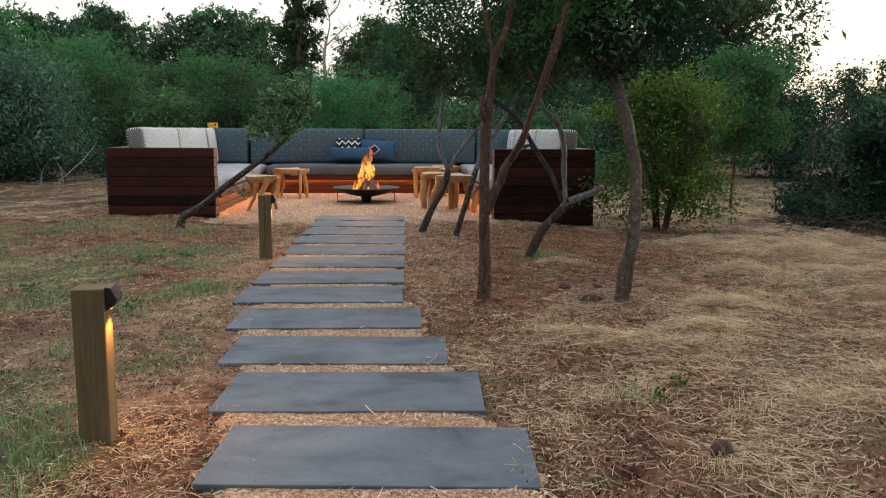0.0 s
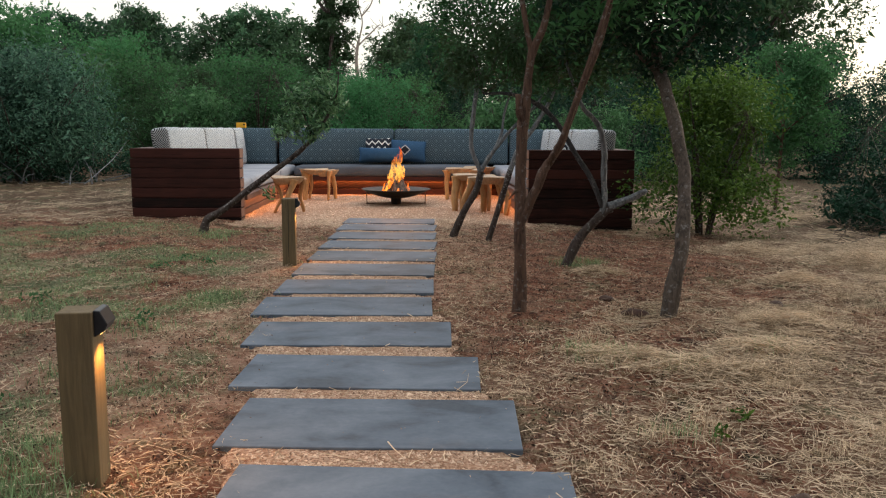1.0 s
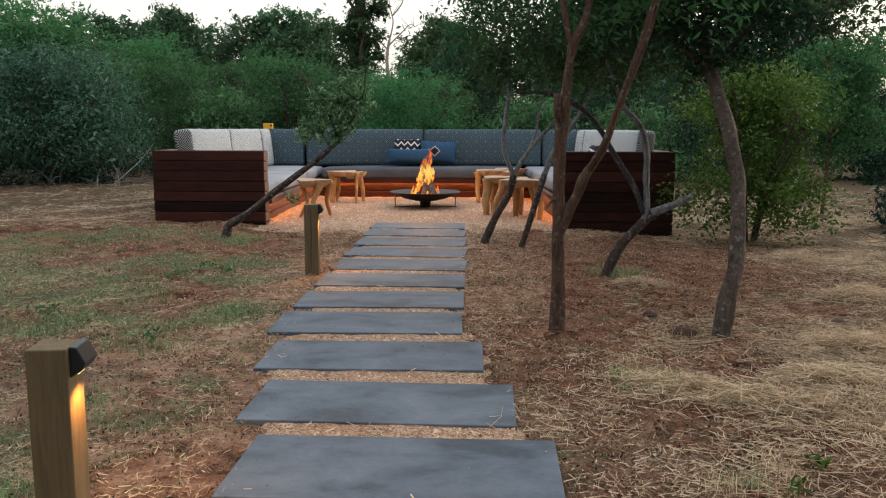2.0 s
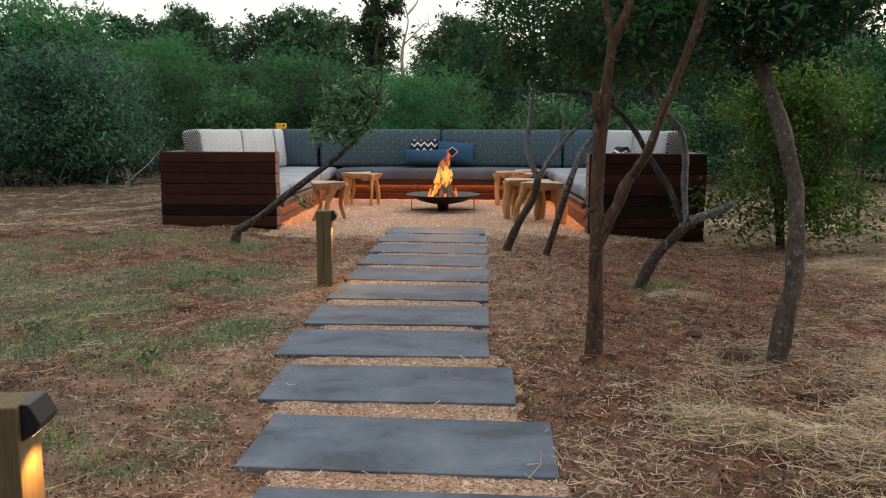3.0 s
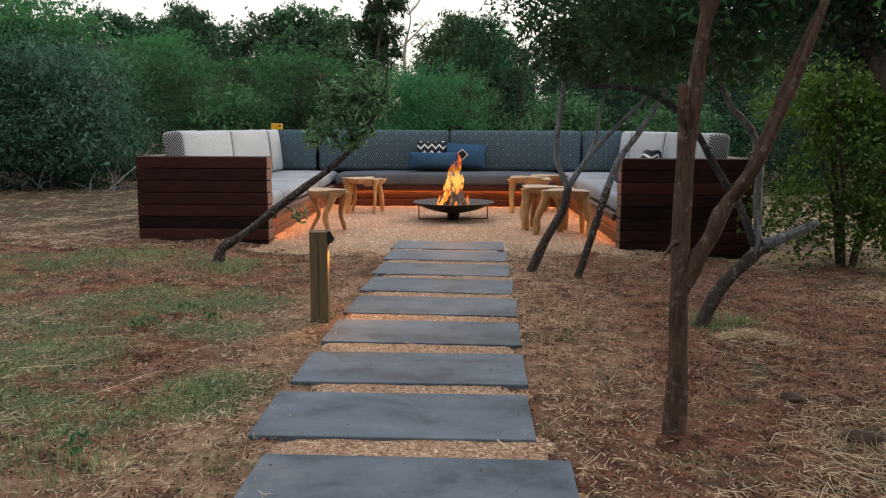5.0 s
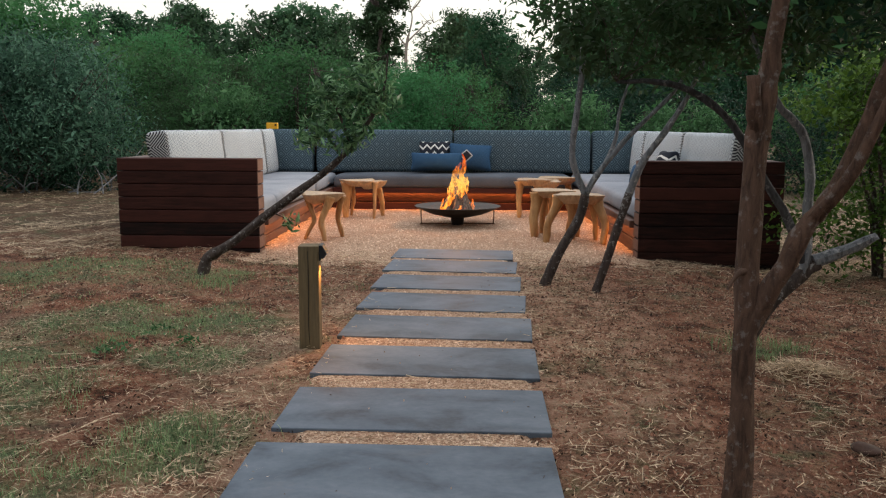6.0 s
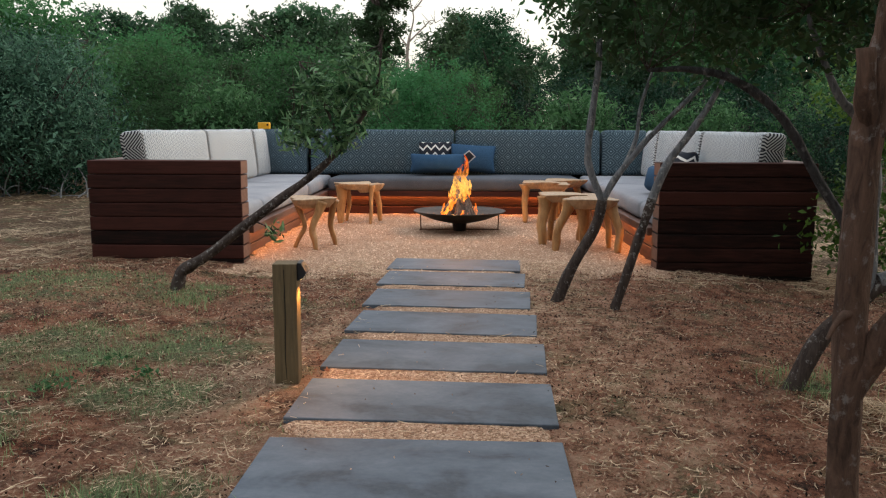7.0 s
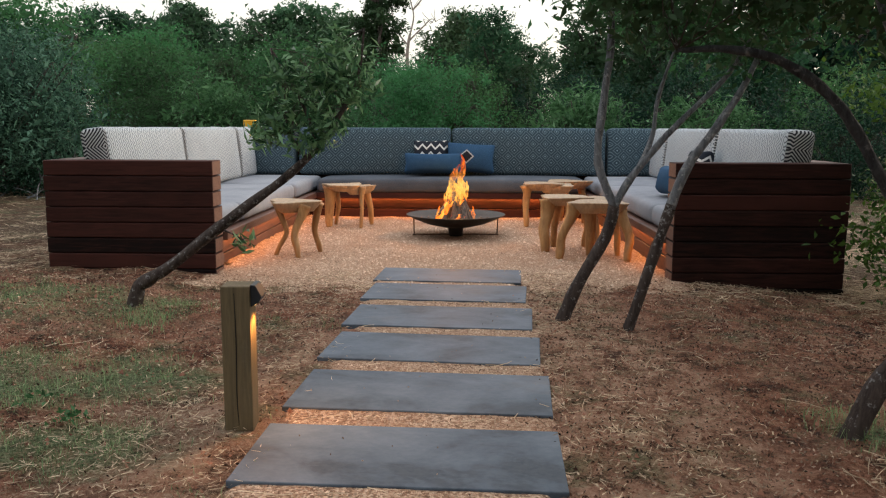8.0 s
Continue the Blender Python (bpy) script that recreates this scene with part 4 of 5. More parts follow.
tree("curved_tree", "tree with an S-curved rough grey trunk and dense dark crown", on(1.13, 4.62),
     [([(0, 0, -.05), (.05, .01, .25), (.103, .08, .5), (.145, .24, .76), (.146, .40, 1.0), (.153, .66, 1.26), (.16, .88, 1.42), (.18, 1.05, 1.7)], [.052, .038, .036, .036, .036, .039, .036, .024]),
      ([(.157, .80, 1.36), (.05, .88, 1.48), (-.15, .95, 1.66)], [.024, .018, .010]),
      ([(.158, .80, 1.36), (.30, .88, 1.50), (.5, .95, 1.72)], [.024, .018, .010])],
     [(.15, .95, 1.72, .46), (-.17, 1.0, 1.78, .4), (.55, .95, 1.85, .45), (.25, 1.0, 2.1, .55), (.12, .82, 1.47, .2), (.3, .6, 2.7, .8), (-.4, .8, 2.9, .8), (.6, 1.8, 3.0, .9)], LEAF_DARK, BARK_BROWN, (.055, .022), 19000, 32)
tree("leaning_tree", "leaning dark branch-like tree forking low beside the gravel", on(.11, 7.9),
     [([(0, 0, -.05), (.09, 0, .2), (.23, 0, .46), (.275, 0, .63)], [.036, .032, .030, .031]),
      ([(.275, 0, .63), (.2, 0, .8), (.18, 0, .94), (.21, 0, 1.23), (.23, 0, 1.47), (.22, .05, 1.9)], [.026, .023, .021, .02, .018, .01]),
      ([(.275, 0, .63), (.36, 0, .78), (.5, 0, .96), (.64, 0, 1.11), (.83, 0, 1.31), (1.0, .05, 1.6)], [.023, .019, .017, .015, .013, .008]),
      ([(.4, 0, .84), (.47, .05, 1.0), (.5, .08, 1.2), (.6, .1, 1.5)], [.014, .012, .01, .006])],
     [(.2, .05, 1.9, .45), (.75, .05, 1.75, .45), (.5, .0, 2.2, .6), (1.1, .1, 1.7, .4), (.0, .2, 2.3, .5), (.4, .3, 2.8, .8)], LEAF, BARK_DARK, (.06, .022), 11000, 33, limb_bark={1: BARK_GREY, 2: BARK_GREY, 3: BARK_GREY})
tree("leaning_tree", "thin dark stem leaning away from the gravel edge", on(.43, 7.75),
     [([(0, 0, -.05), (.12, 0, .35), (.17, 0, .52), (.21, 0, .66)], [.033, .029, .027, .026]), ([(.205, 0, .64), (.29, 0, .86), (.44, 0, 1.08), (.55, .0, 1.27), (.7, .05, 1.6)], [.027, .023, .02, .016, .009])],
     [(.7, .05, 1.65, .4), (.95, .1, 1.85, .5), (.5, .2, 1.9, .4), (.9, .3, 2.6, .8)], LEAF, BARK_DARK, (.06, .022), 5000, 34, limb_bark={1: BARK_GREY})
tree("broken_tree", "low dark leaning trunk with a broken pale branch end", on(.86, 6.26),
     [([(0, 0, -.05), (.13, 0, .235), (.29, 0, .41), (.36, 0, .45)], [.040, .035, .031, .027]),
      ([(.29, 0, .41), (.30, 0, .55), (.290, 0, .72), (.288, 0, .88), (.25, 0, 1.03), (.19, 0, 1.11), (.11, 0, 1.20), (.0, .05, 1.5)], [.024, .022, .021, .021, .020, .018, .016, .009]),
      ([(.29, 0, .46), (.20, 0, .66), (.08, 0, .84), (-.02, 0, 1.01), (-.09, 0, 1.10), (-.185, 0, 1.185), (-.31, .0, 1.25), (-.46, 0, 1.275), (-.60, 0, 1.27)], [.022, .020, .019, .018, .018, .017, .015, .012, .006])],
     [(.05, .05, 1.62, .4), (-.35, .0, 1.5, .24), (-.1, .2, 1.65, .35), (.5, .1, 1.75, .5), (.2, .2, 2.0, .5), (-.6, .1, 1.6, .3), (-.7, .0, 1.45, .18)], LEAF_DARK, BARK_DARK, (.055, .022), 8500, 35, limb_bark={1: BARK_GREY, 2: BARK_SHADE})
snag = new("broken_branch", mesh_of(tube([(1.19, 6.26, .44), (1.33, 6.26, .49), (1.47, 6.26, .56)], [.034, .026, .02], 8, .3, 4), "broken_branch", BARK_GREY))
tagged(snag, "pale dead branch end broken off the leaning trunk", "branch")
tree("leaning_tree", "thin tree leaning in front of the bench with olive-like leaves", on(-2.22, 8.0),
     [([(0, 0, -.05), (.04, 0, .10), (.09, 0, .155), (.23, 0, .24), (.55, 0, .49), (.85, 0, .71), (1.05, 0, .89), (1.2, 0, 1.1)], [.040, .036, .034, .031, .028, .024, .014, .006]),
      ([(1.05, 0, .89), (.95, .02, 1.15), (.8, .03, 1.4)], [.014, .01, .005]), ([(1.1, 0, .97), (1.25, 0, 1.2), (1.3, 0, 1.5)], [.014, .01, .005]),
      ([(.5, 0, .45), (.58, -.02, .42), (.63, -.02, .39)], [.007, .004, .002]), ([(.98, 0, .83), (.9, -.02, .95), (.8, -.03, 1.0)], [.01, .006, .003])],
     [(1.08, 0, 1.04, .13), (.95, 0, 1.17, .14), (1.17, .02, 1.16, .14), (1.06, .03, 1.30, .13), (.76, 0, .97, .09), (.88, -.02, 1.30, .09), (.93, -.03, .97, .11), (.84, -.02, 1.07, .10), (1.04, -.03, .92, .08),
      (1.24, 0, 1.34, .10), (1.15, 0, 1.44, .08), (1.30, .02, 1.22, .07), (.64, 0, .37, .05)], LEAF_LIGHT, BARK_DARK, (.075, .020), 1500, 36, droop=.5)


def shrub(name, label, at, width, height, leaf, bark, size, count, seed, base=.1, stems=6, droop=.2, blobs_n=16, category="shrub"):
    rng = np.random.default_rng(seed)
    limbs, blobs = [], []
    for k in range(stems):
        a = rng.uniform(0, 6.28)
        r = width * .5 * rng.uniform(.2, .75)
        top = (r * math.cos(a), r * math.sin(a), height * rng.uniform(.55, .85))
        limbs.append(([(.05 * math.cos(a), .05 * math.sin(a), -.05), (top[0] * .3, top[1] * .3, top[2] * .4), (top[0] * .7, top[1] * .7, top[2] * .75), top], [.010 + .009 * height, .007 + .006 * height, .004 + .003 * height, .003]))
    for k in range(blobs_n):
        a, q = rng.uniform(0, 6.28), rng.uniform(base, 1)
        r = width * .5 * rng.uniform(.1, .8) * math.sqrt(max(.08, 1 - (abs(q - .45) / .62) ** 2))
        blobs.append((r * math.cos(a), r * math.sin(a), height * q * .86, (.16 + .12 * rng.random()) * min(width, height * 1.2)))
    if base < 0:
        # foliage down to the ground all round
        for k in range(16):
            a = 2 * math.pi * k / 16
            blobs.append((width * .40 * math.cos(a), width * .40 * math.sin(a), .2 + .12 * rng.random(), .30))
    return tree(name, label, at, limbs, blobs, leaf, bark, size, count, seed, category, droop)


def upright(name, label, at, width, height, leaf, bark, size, count, seed, clear=.3, blobs_n=18, droop=.15, girth=1.0):
    rng = np.random.default_rng(seed)
    r0 = (.018 * height + .02) * girth
    lean = rng.uniform(-.15, .15, 2) * height * .4
    trunk = [(0, 0, -.1), (lean[0] * .2, lean[1] * .2, height * .2), (lean[0] * .6, lean[1] * .6, height * .5), (lean[0], lean[1], height * .85)]
    limbs, blobs = [(trunk, [r0, r0 * .85, r0 * .6, r0 * .2])], []
    for k in range(7):
        a, z0 = 2 * math.pi * k / 7 + rng.uniform(-.4, .4), height * rng.uniform(clear * .8, .65)
        ln = width * .42 * rng.uniform(.6, 1)
        limbs.append(([(lean[0] * z0 / height, lean[1] * z0 / height, z0), (ln * .5 * math.cos(a), ln * .5 * math.sin(a), z0 + height * .12), (ln * math.cos(a), ln * math.sin(a), z0 + height * .2)], [r0 * .5, r0 * .35, r0 * .12]))
    for k in range(blobs_n):
        a, q = rng.uniform(0, 6.28), rng.uniform(clear, 1)
        r = width * .5 * rng.uniform(.0, .85) * math.sqrt(max(.1, 1 - ((q - .6) / .5) ** 2))
        blobs.append((lean[0] * q + r * math.cos(a), lean[1] * q + r * math.sin(a), height * q * .92, (.11 + .1 * rng.random()) * min(width, height)))
    return tree(name, label, at, limbs, blobs, leaf, bark, size, count, seed, "tree", droop)


shrub("green_shrub", "many-stemmed yellow-green leafy shrub beside the bench", on(2.80, 8.75), 1.5, 1.9, LEAF_YELLOW, BARK_DARK, (.052, .026), 13500, 41, .14, 6, blobs_n=24)
upright("young_tree", "young tree with a thin bare stem and light crown", on(4.7, 11.3), 1.9, 2.5, LEAF, BARK_RED, (.06, .03), 11000, 42, .38, girth=.4)
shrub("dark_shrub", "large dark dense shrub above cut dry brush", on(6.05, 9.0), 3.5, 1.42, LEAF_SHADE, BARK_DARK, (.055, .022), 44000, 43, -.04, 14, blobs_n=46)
# added shrub whose near-black leaves stand for the hollow's shade
shrub("dark_shrub", "near-black low shrub added as the shade under a grey-green one", on(-6.9, 15.6), 3.6, 1.3, LEAF_SHADE, BARK_DARK, (.07, .03), 9000, 46, -.04, 10, blobs_n=20)
shrub("grey_green_shrub", "big drooping grey-green shrub at the clearing's edge", on(-6.95, 14.7), 3.9, 2.3, LEAF_BLUE, BARK_DARK, (.062, .020), 36000, 44, .26, 16, .5, 40)
upright("tall_tree", "tall dark spreading tree behind the clearing", on(11.1, 28), 7.0, 7.6, LEAF_DARK, BARK_DARK, (.15, .07), 26000, 45, .1, 44)

# kinds of bushveld trees, each repeated at several places of the wood round the clearing
KINDS = [
    upright("wood_tree", "broad green bushveld tree in the wood", on(-11.6, 23), 5.4, 4.3, LEAF, BARK_DARK, (.10, .048), 15000, 51, .1, 34),
    upright("wood_tree", "dense dark bushveld tree in the wood", on(.8, 41.3), 5.4, 6.3, LEAF_DARK, BARK_DARK, (.17, .08), 11500, 52, .08, 36),
    shrub("wood_shrub", "rounded green thicket shrub below the trees", on(-3.8, 19.5), 4.2, 2.7, LEAF, BARK_DARK, (.095, .043), 9000, 53, .05, 8, blobs_n=30),
    shrub("wood_shrub", "grey-green feathery thicket shrub below the trees", on(1.6, 18.2), 2.6, 1.9, LEAF_OLIVE, BARK_DARK, (.10, .026), 7500, 54, .05, 8, -.6, 22),
    upright("wood_tree", "slender tall tree standing above the thicket", on(-4.9, 45.3), 3.0, 10.5, LEAF_DARK, BARK_DARK, (.17, .08), 17000, 55, .05, 64),
    # never in view: added, with its copies, to block sky light
    upright("wood_tree", "unseen tall broad tree, added round the path's start to block light", on(-2, -7), 7.5, 8.0, LEAF, BARK_DARK, (.3, .16), 4500, 56, .1, 34),
    upright("wood_tree", "high spreading tree of the distant wood", on(-30.6, 91.3), 11.5, 14.0, LEAF_HAZE, BARK_DARK, (.38, .18), 13000, 57, .08, 56),
    # copies of this one fill gaps, their shade put into the leaf colour
    shrub("wood_shrub", "dense thicket shrub coloured near black for the shade below the trees", on(9.4, 18.5), 4.2, 2.8, LEAF_SHADE, BARK_DARK, (.095, .043), 9500, 58, .03, 8, blobs_n=30),
]
rng = np.random.default_rng(77)
PLACES = [(0, -13.8, 23, 1.0), (1, -12.2, 21.5, .55), (0, -8.6, 27, .62), (1, -6.2, 24.5, .42),
          (1, -.9, 43.3, .66), (1, 2.2, 39.3, .6), (1, 4.6, 36.5, 1.0), (1, 6.4, 34.3, 1.05), (1, 8.2, 33, 1.0), (1, 5.4, 29, .75), (0, 6.4, 25, .8), (1, 6.2, 22.5, .6), (1, 9.2, 26, .8),
          (1, 23.4, 40, .68), (1, 26.5, 42, .8), (1, 22.5, 45, .36), (1, 20.0, 50, .36), (2, 16.8, 34, .8), (2, 19.5, 32, .9), (2, 14.2, 30, .85),
          (7, -9.8, 20.5, 1.0), (2, -6.6, 20.2, 1.0), (2, -1.2, 20.6, .88), (7, 4.4, 19.2, .85), (2, -12.5, 17.6, 1.0), (2, 7.0, 19.5, .85), (2, 10.6, 15.8, .78), (2, 13.5, 20, .65), (7, 2.9, 20.5, .75), (7, 5.6, 16.8, .62),
          (3, 3.6, 17.4, .9), (3, -4.9, 18.2, 1.0), (2, 9.0, 12.4, .55), (2, 11.2, 11.5, .55), (2, 9.6, 19.5, .8), (2, 12.0, 24, .8),
          (2, -2.0, 23.5, .9), (7, -4.6, 25, .85), (7, 1.9, 24.5, .9), (2, -.6, 23, .95), (2, -9.6, 17.2, .8), (2, -11, 15.2, .9),
          # kind 5 stands out of view here, only to hold back light
          (2, -5.9, 18.6, .6), (2, -8.4, 18.8, .75), (5, -12, 6, .8), (5, -10, 0, 1.0), (5, -7, -5, 1.0), (5, 3.5, -6.5, 1.0), (5, 8, -4, 1.0), (5, 10, 1, .9), (2, 12.5, 5, 1.2), (2, -4, -4, 1.2), (2, 1, -4.5, 1.2), (2, 5.5, -3, 1.2), (5, -7.6, 8.0, .8), (5, 6.6, 3.2, .85),
          (6, -48.5, 101.3, 1.0), (6, -38.5, 93.3, .98), (6, -35.8, 99.3, 1.0), (6, -28.0, 96.3, .92), (6, -25.6, 105.3, .7), (6, -20.4, 93.3, .97), (6, -17.6, 97.3, 1.06), (6, -14.4, 93.3, .93),
          (6, -10.8, 97.3, .66), (6, -8.0, 105.3, .45), (6, -5.2, 101.3, .48), (6, -1.6, 92.3, .95), (6, -2.9, 97.3, .8), (6, .6, 94.3, .9), (6, 2.6, 101.3, .84), (6, 6.4, 97.3, .76), (6, 12.5, 93.3, .8), (6, 20.0, 93.3, .84), (6, 45.0, 97.3, .5), (6, 36.8, 93.3, .5),
          (0, -14.5, 41, 1.22), (0, -11.7, 41, .95), (0, -9.9, 46, 1.12), (0, -6.4, 41, .9), (0, -15.7, 39, 1.05), (2, -3.2, 39, 1.35), (2, -6.9, 38, 1.3), (2, -11.5, 36, 1.3)]
for kind, x, y, s in PLACES:
    copy_thing(KINDS[kind], pose(*on(x, y), 0, 0, float(rng.uniform(0, 360))) @ Matrix.Scale(s, 4))

# a bare dead tree against the sky
dead = thing("dead_tree", "bare pale dead tree standing above the wood", "tree", on(-6.3, 89.3))
dead.matrix_world = dead.matrix_world @ Matrix.Scale(2.7, 4)
part("trunk", tube([(0, 0, -.1), (.1, 0, 1.5), (.0, 0, 3.0), (.1, 0, 3.8)], [.11, .085, .065, .05], 8, .2, 1), BARK_PALE, dead, smooth=True)
for k, pth in enumerate([[(.05, 0, 3.4), (-.4, 0, 4.0), (-.6, .1, 4.9), (-.5, .1, 5.6)], [(.1, 0, 3.8), (.25, 0, 4.5), (.1, 0, 5.3), (.35, 0, 6.0)], [(.08, 0, 3.6), (.6, 0, 4.1), (.9, .1, 4.4), (1.1, 0, 4.3)],
                         [(-.45, 0, 4.3), (-.8, 0, 4.7), (-.9, 0, 5.4)], [(.2, 0, 4.7), (.6, 0, 5.2), (.7, 0, 5.8)], [(.0, 0, 3.0), (-.5, 0, 3.4), (-.9, 0, 4.0)]]):
    part("limb", tube(pth, [.034, .025, .017, .008][:len(pth)], 6, .2, k), BARK_PALE, dead, smooth=True)
    for q in range(9):
        root = Vector(pth[1]).lerp(Vector(pth[-1]), random.uniform(.2, 1))
        tip = root + Vector((random.uniform(-.45, .45), random.uniform(-.2, .2), random.uniform(.05, .5)))
        part("twig", tube([root, root.lerp(tip, .5) + Vector((random.uniform(-.08, .08), 0, .04)), tip], [.012, .009, .005], 4, 0, 0, None, True, 2), BARK_PALE, dead)


# ---- litter on the ground ----
def pattern_mesh(name, verts, faces, material):
    """Many small pieces of one build: verts is an array (count, corners, 3)."""
    k, p = verts.shape[:2]
    me = bpy.data.meshes.new(name)
    f = np.array(faces)
    me.vertices.add(k * p)
    me.vertices.foreach_set("co", np.ascontiguousarray(verts, np.float32).ravel())
    idx = (f[None] + (np.arange(k) * p)[:, None, None]).astype(np.int32)
    m, c = idx.shape[0] * idx.shape[1], f.shape[1]
    me.loops.add(m * c)
    me.loops.foreach_set("vertex_index", idx.ravel())
    me.polygons.add(m)
    me.polygons.foreach_set("loop_start", np.arange(0, m * c, c, dtype=np.int32))
    me.update(calc_edges=True)
    me.materials.append(material)
    return me


def clumpy(x, y):
    return .5 + .5 * np.sin(2.1 * x + 1.3 * np.sin(1.7 * y)) * np.sin(2.6 * y + 1.1 * np.sin(2.3 * x + 1)) + .35 * np.sin(6.3 * x - 5.1 * y + np.sin(3 * y))


def scatter(rng, count, x0, x1, y0, y1, chance):
    """Places in a rectangle, denser towards the path's start, kept by chance(x, y) from 0 to 1."""
    x = rng.uniform(x0, x1, count * 4)
    y = y0 + (y1 - y0) * rng.uniform(0, 1, count * 4) ** 1.5
    ok = rng.uniform(0, 1, count * 4) < chance(x, y)
    return x[ok][:count], y[ok][:count]


def off_slab(x, y):
    out = np.ones(len(x), bool)
    for cx, yf, turn, depth in SLABS:
        out &= ~((np.abs(x - cx) < .50) & (y > yf - .03) & (y < yf + depth + .03))
    return out


def off_bench(x, y):
    return ~((x > XL0 - .02) & (x < XR1 + .02) & (y > YF - .02) & ((x < XL1) | (x > XR0) | (y > 12.7)))


def stalks(name, rng, x, y, length, width, tilt, material, rise=.002, bend=.25):
    k = len(x)
    a = rng.uniform(0, 2 * math.pi, k)
    ln = length * rng.uniform(.35, 1.5, k)
    d = np.stack([np.cos(a), np.sin(a)], 1)
    s = np.stack([-d[:, 1], d[:, 0]], 1)
    cur = rng.normal(0, bend, k)
    pts = []
    for q in (-.5, 0, .5):
        p = np.stack([x, y], 1) + d * (ln * q)[:, None] + s * (cur * ln * (.25 - q * q))[:, None]
        pts.append(p)
    t = rng.normal(0, tilt, k)
    mid = top_height(x, y) + rise + np.abs(rng.normal(0, .008, k))
    out = np.empty((k, 6, 3))
    for i, (p, q) in enumerate(zip(pts, (-.5, 0, .5))):
        z = np.maximum(mid + t * ln * q, top_height(p[:, 0], p[:, 1]) + .001)
        w = width * rng.uniform(.6, 1.4, k) * (1 if i < 2 else .5)
        for j, sg in ((0, -.5), (1, .5)):
            e = p + s * (w * sg)[:, None]
            out[:, i * 2 + j] = np.column_stack([e, z + sg * w * .6])
    return new(name, pattern_mesh(name, out, [(0, 2, 3, 1), (2, 4, 5, 3)], material))


def naked(x, y):
    """Where the earth lies bare: under the trees, before the bench, along the path."""
    out = 0
    for cx, cy, rx, ry in ((1.2, 7.1, 2.0, 2.7), (-2.6, 8.1, 2.1, 1.3), (.3, 5.1, .6, 1.2)):
        out = out + np.maximum(0, 1 - ((x - cx) / rx) ** 2 - ((y - cy) / ry) ** 2)
    return np.clip(1 - 1.15 * out, .06, 1)


rng = np.random.default_rng(101)
soil_only = lambda x, y: (1 - gravel_mask(x, y)) * off_bench(x, y)
x, y = scatter(rng, 108000, -.1, 5.6, 1.2, 12.5, lambda x, y: np.clip(clumpy(x, y) * 1.1 - .06, .03, 1) * soil_only(x, y) * naked(x, y) * np.clip((x + .3) / 1.2, .35, 1) * smooth01(y, 1.2, 1.9) * smooth01(-x, -5.6, -4.4))
tagged(stalks("straw", rng, x, y, .060, .0018, .14, STRAW), "dry cut straw strewn over the red earth", "straw", kind="stuff")
x, y = scatter(rng, 46000, -4.6, -.7, 1.2, 12.5, lambda x, y: np.clip(clumpy(x + 3, y), .05, 1) * soil_only(x, y) * naked(x, y) * smooth01(y, 1.2, 1.9))
tagged(stalks("straw", rng, x, y, .032, .0014, .2, STRAW), "thin dry straw among short grass", "straw", kind="stuff")
x, y = scatter(rng, 520, -3.2, 3.6, 1.6, 9.0, lambda x, y: soil_only(x, y))
tagged(stalks("long_straw", rng, x, y, .17, .0020, .06, STRAW, .006, .6), "long pale straw stems lying about", "straw", kind="stuff")
x, y = scatter(rng, 2600, -1.3, .5, 1.6, 9.3, lambda x, y: gravel_mask(x, y) * .6)
ok = off_slab(x, y)
tagged(stalks("path_straw", rng, x[ok], y[ok], .07, .0026, .08, STRAW), "loose straw bits on the gravel", "straw", kind="stuff")
x, y = scatter(rng, 15000, -1.9, .9, 1.6, 9.2, lambda x, y: np.clip(clumpy(2.1 * x, 2.1 * y + 2) + .2, .1, 1) * smooth01(np.abs(x - path_mid(y)), .5, .56) * smooth01(-np.abs(x - path_mid(y)), -1.15, -.7) * off_bench(x, y))
tagged(stalks("chopped_straw", rng, x, y, .028, .0021, .25, STRAW, .004), "short chopped straw along the edges of the path", "straw", kind="stuff")
x, y = scatter(rng, 16000, -9, 9, 8.6, 16, lambda x, y: np.clip(clumpy(x, y), .15, 1) * off_bench(x, y) * (1 - gravel_mask(x, y)))
tagged(stalks("far_straw", rng, x, y, .10, .0034, .16, STRAW), "pale dry grass in the clearing behind", "straw", kind="stuff")


HEAPS = [(.60, 3.84, .14), (.72, 3.74, .16), (.88, 3.60, .16), (1.30, 3.88, .2), (1.10, 3.5, .15), (1.65, 4.4, .2), (2.3, 5.5, .25), (2.0, 3.6, .2), (2.7, 4.6, .25), (1.05, 5.95, .15), (1.5, 2.75, .18),
         (3.2, 6.4, .35), (3.9, 7.2, .4), (2.6, 7.0, .3), (4.4, 6.6, .4), (3.4, 5.4, .3), (1.8, 3.0, .2)]
hx, hy, hz = [], [], []
for cx, cy, r in HEAPS:
    k = int(950 * (r / .2) ** 1.5)
    px, py = rng.normal(cx, r * .75, k), rng.normal(cy, r * .45, k)
    d2 = ((px - cx) / (r * .75)) ** 2 + ((py - cy) / (r * .45)) ** 2
    hx.append(px), hy.append(py), hz.append(.30 * r * np.exp(-.7 * d2) * rng.uniform(.1, 1, k))
hx, hy, hz = np.concatenate(hx), np.concatenate(hy), np.concatenate(hz)
tagged(stalks("hay_heap", rng, hx, hy, .085, .0021, .22, STRAW, .003 + hz), "low heaps of raked dry grass", "hay", kind="stuff")


